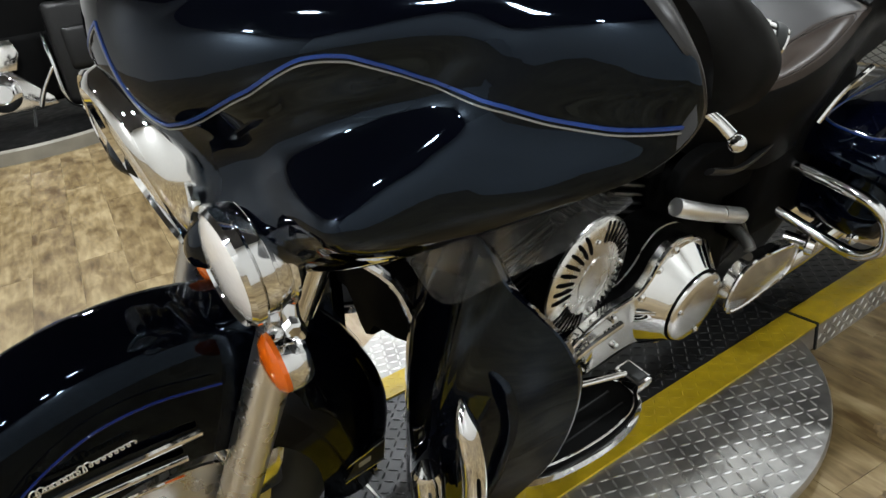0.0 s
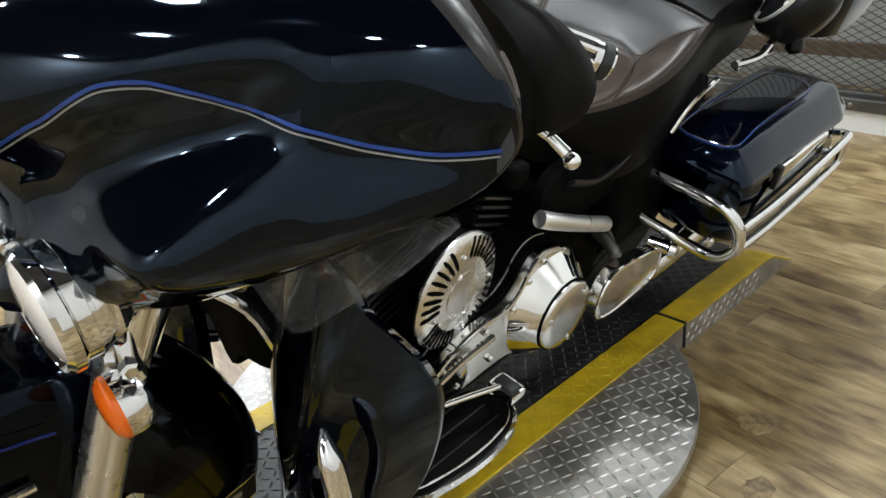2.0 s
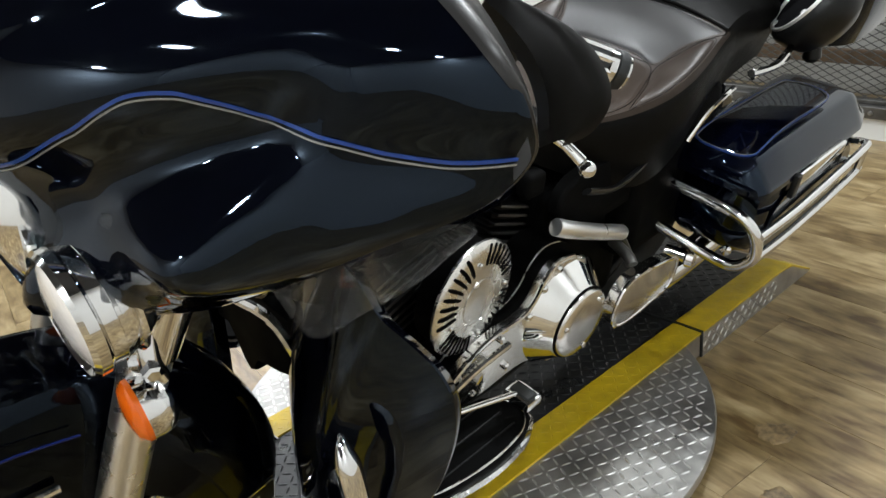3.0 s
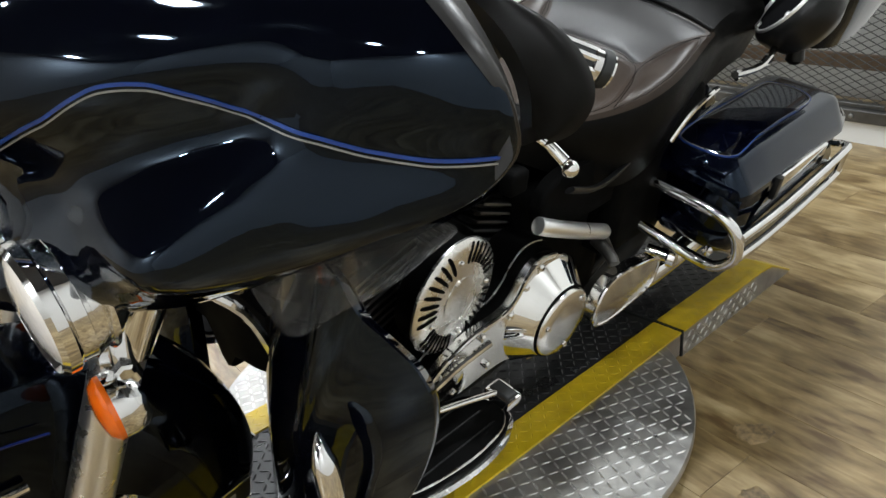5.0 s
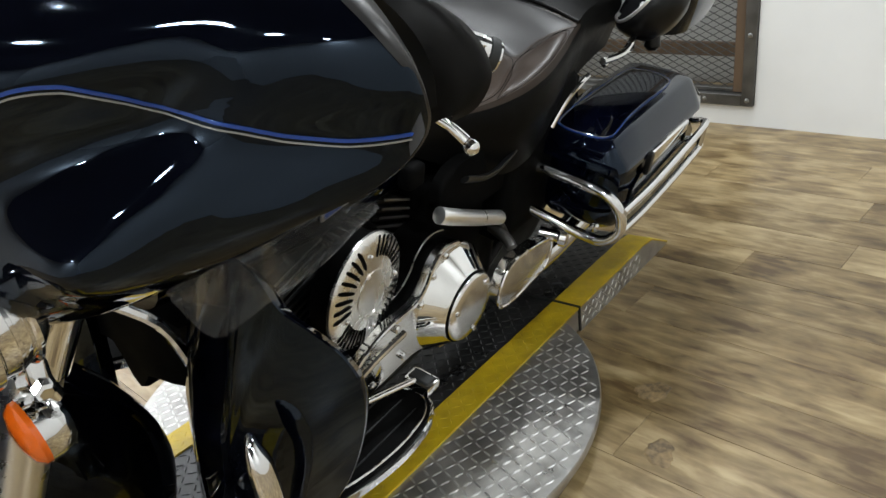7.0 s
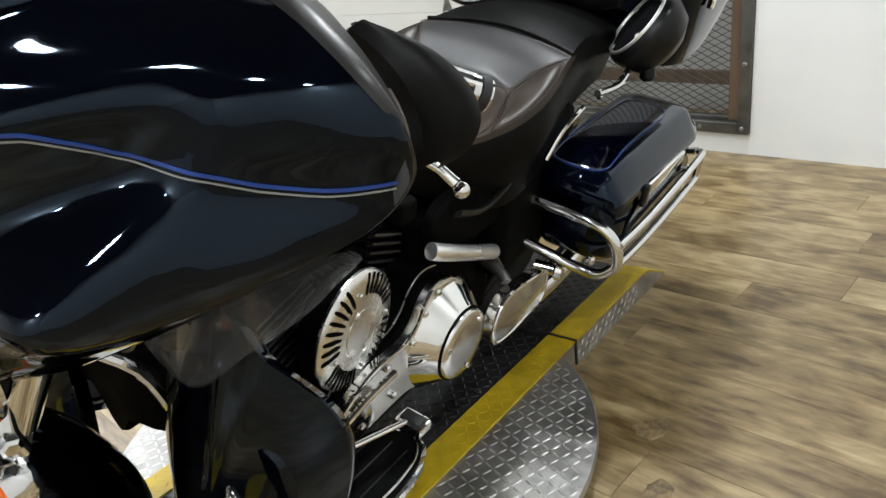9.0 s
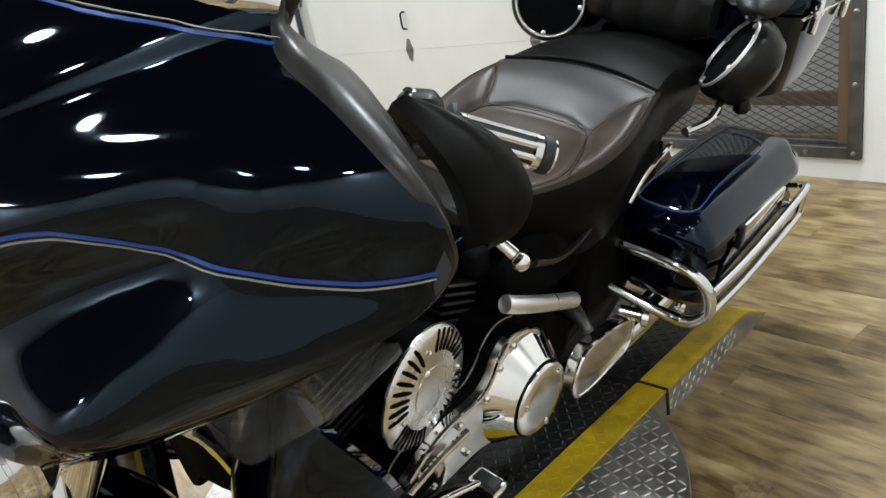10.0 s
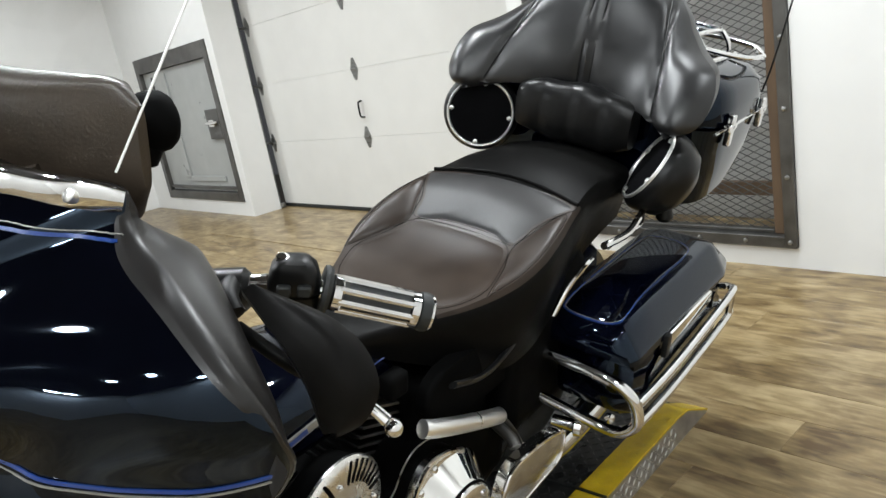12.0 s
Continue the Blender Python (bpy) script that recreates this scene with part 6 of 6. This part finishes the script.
# ---- second motorcycle, far behind ----
STANDTOP = material("pale_stand_laminate", (0.20, 0.185, 0.15), 0.45, 0, 0, 0.3, 8, rough_var=0.1)


def second_bike():
    m = pose(-5.25, 0.75, 0.10, 0, -6, -8)     # x towards us, y along it
    b = empty("motorcycle", m, "black motorcycle with chrome engine covers on a pale stand", "motorcycle")
    for y in (-0.75, 0.80):
        w = part("wheel", tube([(0, y + 0.2 * math.cos(a), 0.31 + 0.2 * math.sin(a)) for a in [k * math.pi / 10 for k in range(20)]], 0.02, 3, 8, True, up=(1, 0, 0)), SATIN, b)
        part("tyre", tube([(0, y + 0.262 * math.cos(a), 0.31 + 0.262 * math.sin(a)) for a in [k * math.pi / 10 for k in range(20)]], 0.06, 3, 12, True, up=(1, 0, 0)), RUBBER, w)
        part("fender", loft([[Vector((x, y + r * math.cos(a), 0.31 + r * math.sin(a))) for x, r in ((-0.11, 0.25), (-0.10, 0.36), (0, 0.39), (0.10, 0.36), (0.11, 0.25))] for a in [radians(-10 + 190 * k / 20) for k in range(21)]]), PAINT, b)
    part("engine_block", box((-0.18, -0.30, 0.12), (0.18, 0.35, 0.62), 0.05, 3), MATTE, b)
    part("saddlebag", box((0.14, 0.38, 0.30), (0.40, 1.0, 0.62), 0.05, 3), BLACK, b)
    # Oversized black box added to fill the dark area behind the covers.
    part("body_panel", box((-0.2, -0.95, 0.14), (0.15, 0.95, 0.95), 0.07, 3), MATTE, b)
    part("lower_fairing", box((0.12, 0.30, 0.06), (0.38, 0.62, 0.80), 0.06, 3), BLACK, b)
    part("front_fairing", box((-0.35, 0.35, 0.80), (0.40, 0.75, 1.25), 0.12, 4), PAINT, b)
    part("clutch_cover", lathe([(0, 0.135), (0.05, 0.13), (0.07, 0.10), (0.075, 0.07), (0.07, 0.065), (0.07, 0.001)], (0.20, -0.12, 0.24), (1, 0, 0), 36), CHROME, b, "round chrome clutch cover")
    part("primary_cover", slab([(-0.32, 0.10), (0.10, 0.08), (0.22, 0.10), (0.20, 0.16), (-0.05, 0.42), (-0.30, 0.40)], (0.17, 0, 0), (0, 1, 0), (0, 0, 1), 0.04, 0.01), CAST, b)
    part("air_cover", slab([(-0.16, 0.40), (0.03, 0.38), (0.08, 0.50), (0.05, 0.60), (-0.10, 0.60)], (0.18, 0, 0), (0, 1, 0), (0, 0, 1), 0.07, 0.02), CAST, b, "polished angular engine cover")
    part("engine_guard", tube([(0.20, 0.26, 0.60), (0.30, 0.26, 0.54), (0.33, 0.27, 0.40), (0.33, 0.28, 0.14), (0.30, 0.35, 0.06), (0.28, 0.44, 0.05)], 0.016, 5, 10), CHROME, b, "chrome guard bar")
    part("guard_stay", tube([(0.33, 0.26, 0.36), (0.30, 0.16, 0.22), (0.27, 0.10, 0.10)], 0.016, 4, 10), CHROME, b)
    part("foot_peg", box((0.24, 0.36, 0.0), (0.36, 0.50, 0.06), 0.015), CAST, b)
    part("peg_post", box((0.30, 0.42, 0.02), (0.34, 0.48, 0.14), 0.01), CAST, b)
    part("fork_leg", tube([(0.14, 0.86, 0.35), (0.14, 0.66, 0.80), (0.14, 0.60, 1.0)], 0.03, 4, 14), SATIN, b, "bare fork leg")
    part("lamp", lathe([(0, 0.07), (-0.05, 0.075), (-0.10, 0.03)], (0.26, 0.85, 0.88), (0.3, 1, 0), 24), CHROME, b)
    part("turn_signal", lathe([(0, 0.04), (0.015, 0.02), (0.018, 0.001)], (0.27, 0.86, 0.74), (0.5, 0.8, 0), 20), AMBER, b, "orange turn signal")
    part("stand_leg", tube([(0.2, 0.05, 0.10), (0.34, 0.0, -0.09)], 0.012, 2, 8), BLACK, b)
    d = empty("display_stand", pose(-5.25, 0.75, 0), "low round platform, black top and pale edge", "display stand")
    part("riser", lathe([(0, 0.93), (0.085, 0.93), (0.10, 0.915), (0.0995, 0.80)], (0, 0, 0), (0, 0, 1), 64), STANDTOP, d, "pale edge of the platform")
    part("deck", lathe([(0.09, 0.905), (0.103, 0.905), (0.104, 0.89), (0.104, 0.001)], (0, 0, 0), (0, 0, 1), 64), MATTE, d, "black platform top")


second_bike()


# ---- dents in the floor ----
def scuff(x, y, r, turn, seed):
    rnd = random.Random(seed)
    ph = [rnd.random() * 6.28 for _ in range(4)]
    C = []
    for k in range(40):
        q = 2 * math.pi * k / 40
        f = 1 + 0.16 * math.sin(2 * q + ph[0]) + 0.10 * math.sin(3 * q + ph[1]) + 0.07 * math.sin(7 * q + ph[2]) + 0.04 * math.sin(13 * q + ph[3])
        C.append(Vector((math.cos(q) * r * f, math.sin(q) * r * f * 1.2, 0)))
    rings = [[c * k + Vector((0, 0, h)) for c in C] for k, h in ((1.0, 0.0003), (0.95, 0.0012), (0.72, 0.0012), (0.62, 0.0006), (0.2, 0.0005))]
    o = part("floor_scuff", loft(rings), SCUFF)
    o.matrix_world = pose(x, y, 0, 0, 0, turn)
    tagged(o, "dark worn scuff mark on the plank floor", "scuff mark", "scuff marks")


SCUFF = material("scuffed_plank", (0.165, 0.112, 0.050), 0.55, 0, 0, 0.95, 70, bump=0.4, bump_scale=90)
scuff(0.605, 1.508, 0.036, 10, 1)
scuff(0.692, 1.306, 0.034, 40, 2)


# ---- floor planks ----
def planks():
    PW, PL = 0.182, 1.22
    meshes = []
    for k in range(3):
        bm = box((0.0004, 0.0004, -0.012), (PL - 0.0004, PW - 0.0004, 0.0), 0.0008, 1)
        me = bpy.data.meshes.new("plank")
        bm.to_mesh(me)
        bm.free()
        me.materials.append(PLANK)
        meshes.append(me)
    rnd = random.Random(5)
    rest = bmesh.new()
    count = 0
    rows = int(9.7 / PW)
    for r in range(rows):
        d = 0.74 - (r + 1) * PW
        s0 = -7.55 - rnd.random() * PL
        while s0 < 3.25:
            if -5.1 < d < 0.3 and s0 + PL > -5.6 and s0 + PL < 3.4 and count < 300:
                o = new("plank", meshes[count % 3])
                o.parent = FLOOR
                o.matrix_basis = Matrix.Translation((s0, d, 0))
                count += 1
            elif s0 + PL > -7.44:
                box((max(-7.44, s0 + 0.0005), d + 0.0005, -0.012), (min(3.25, s0 + PL - 0.0005), d + PW - 0.0005, 0.0), 0, 1, rest)
            s0 += PL
    o = part("plank_field", rest, PLANK, FLOOR, smooth=False)
    tagged(o, "further oak planks", kind="stuff")


planks()
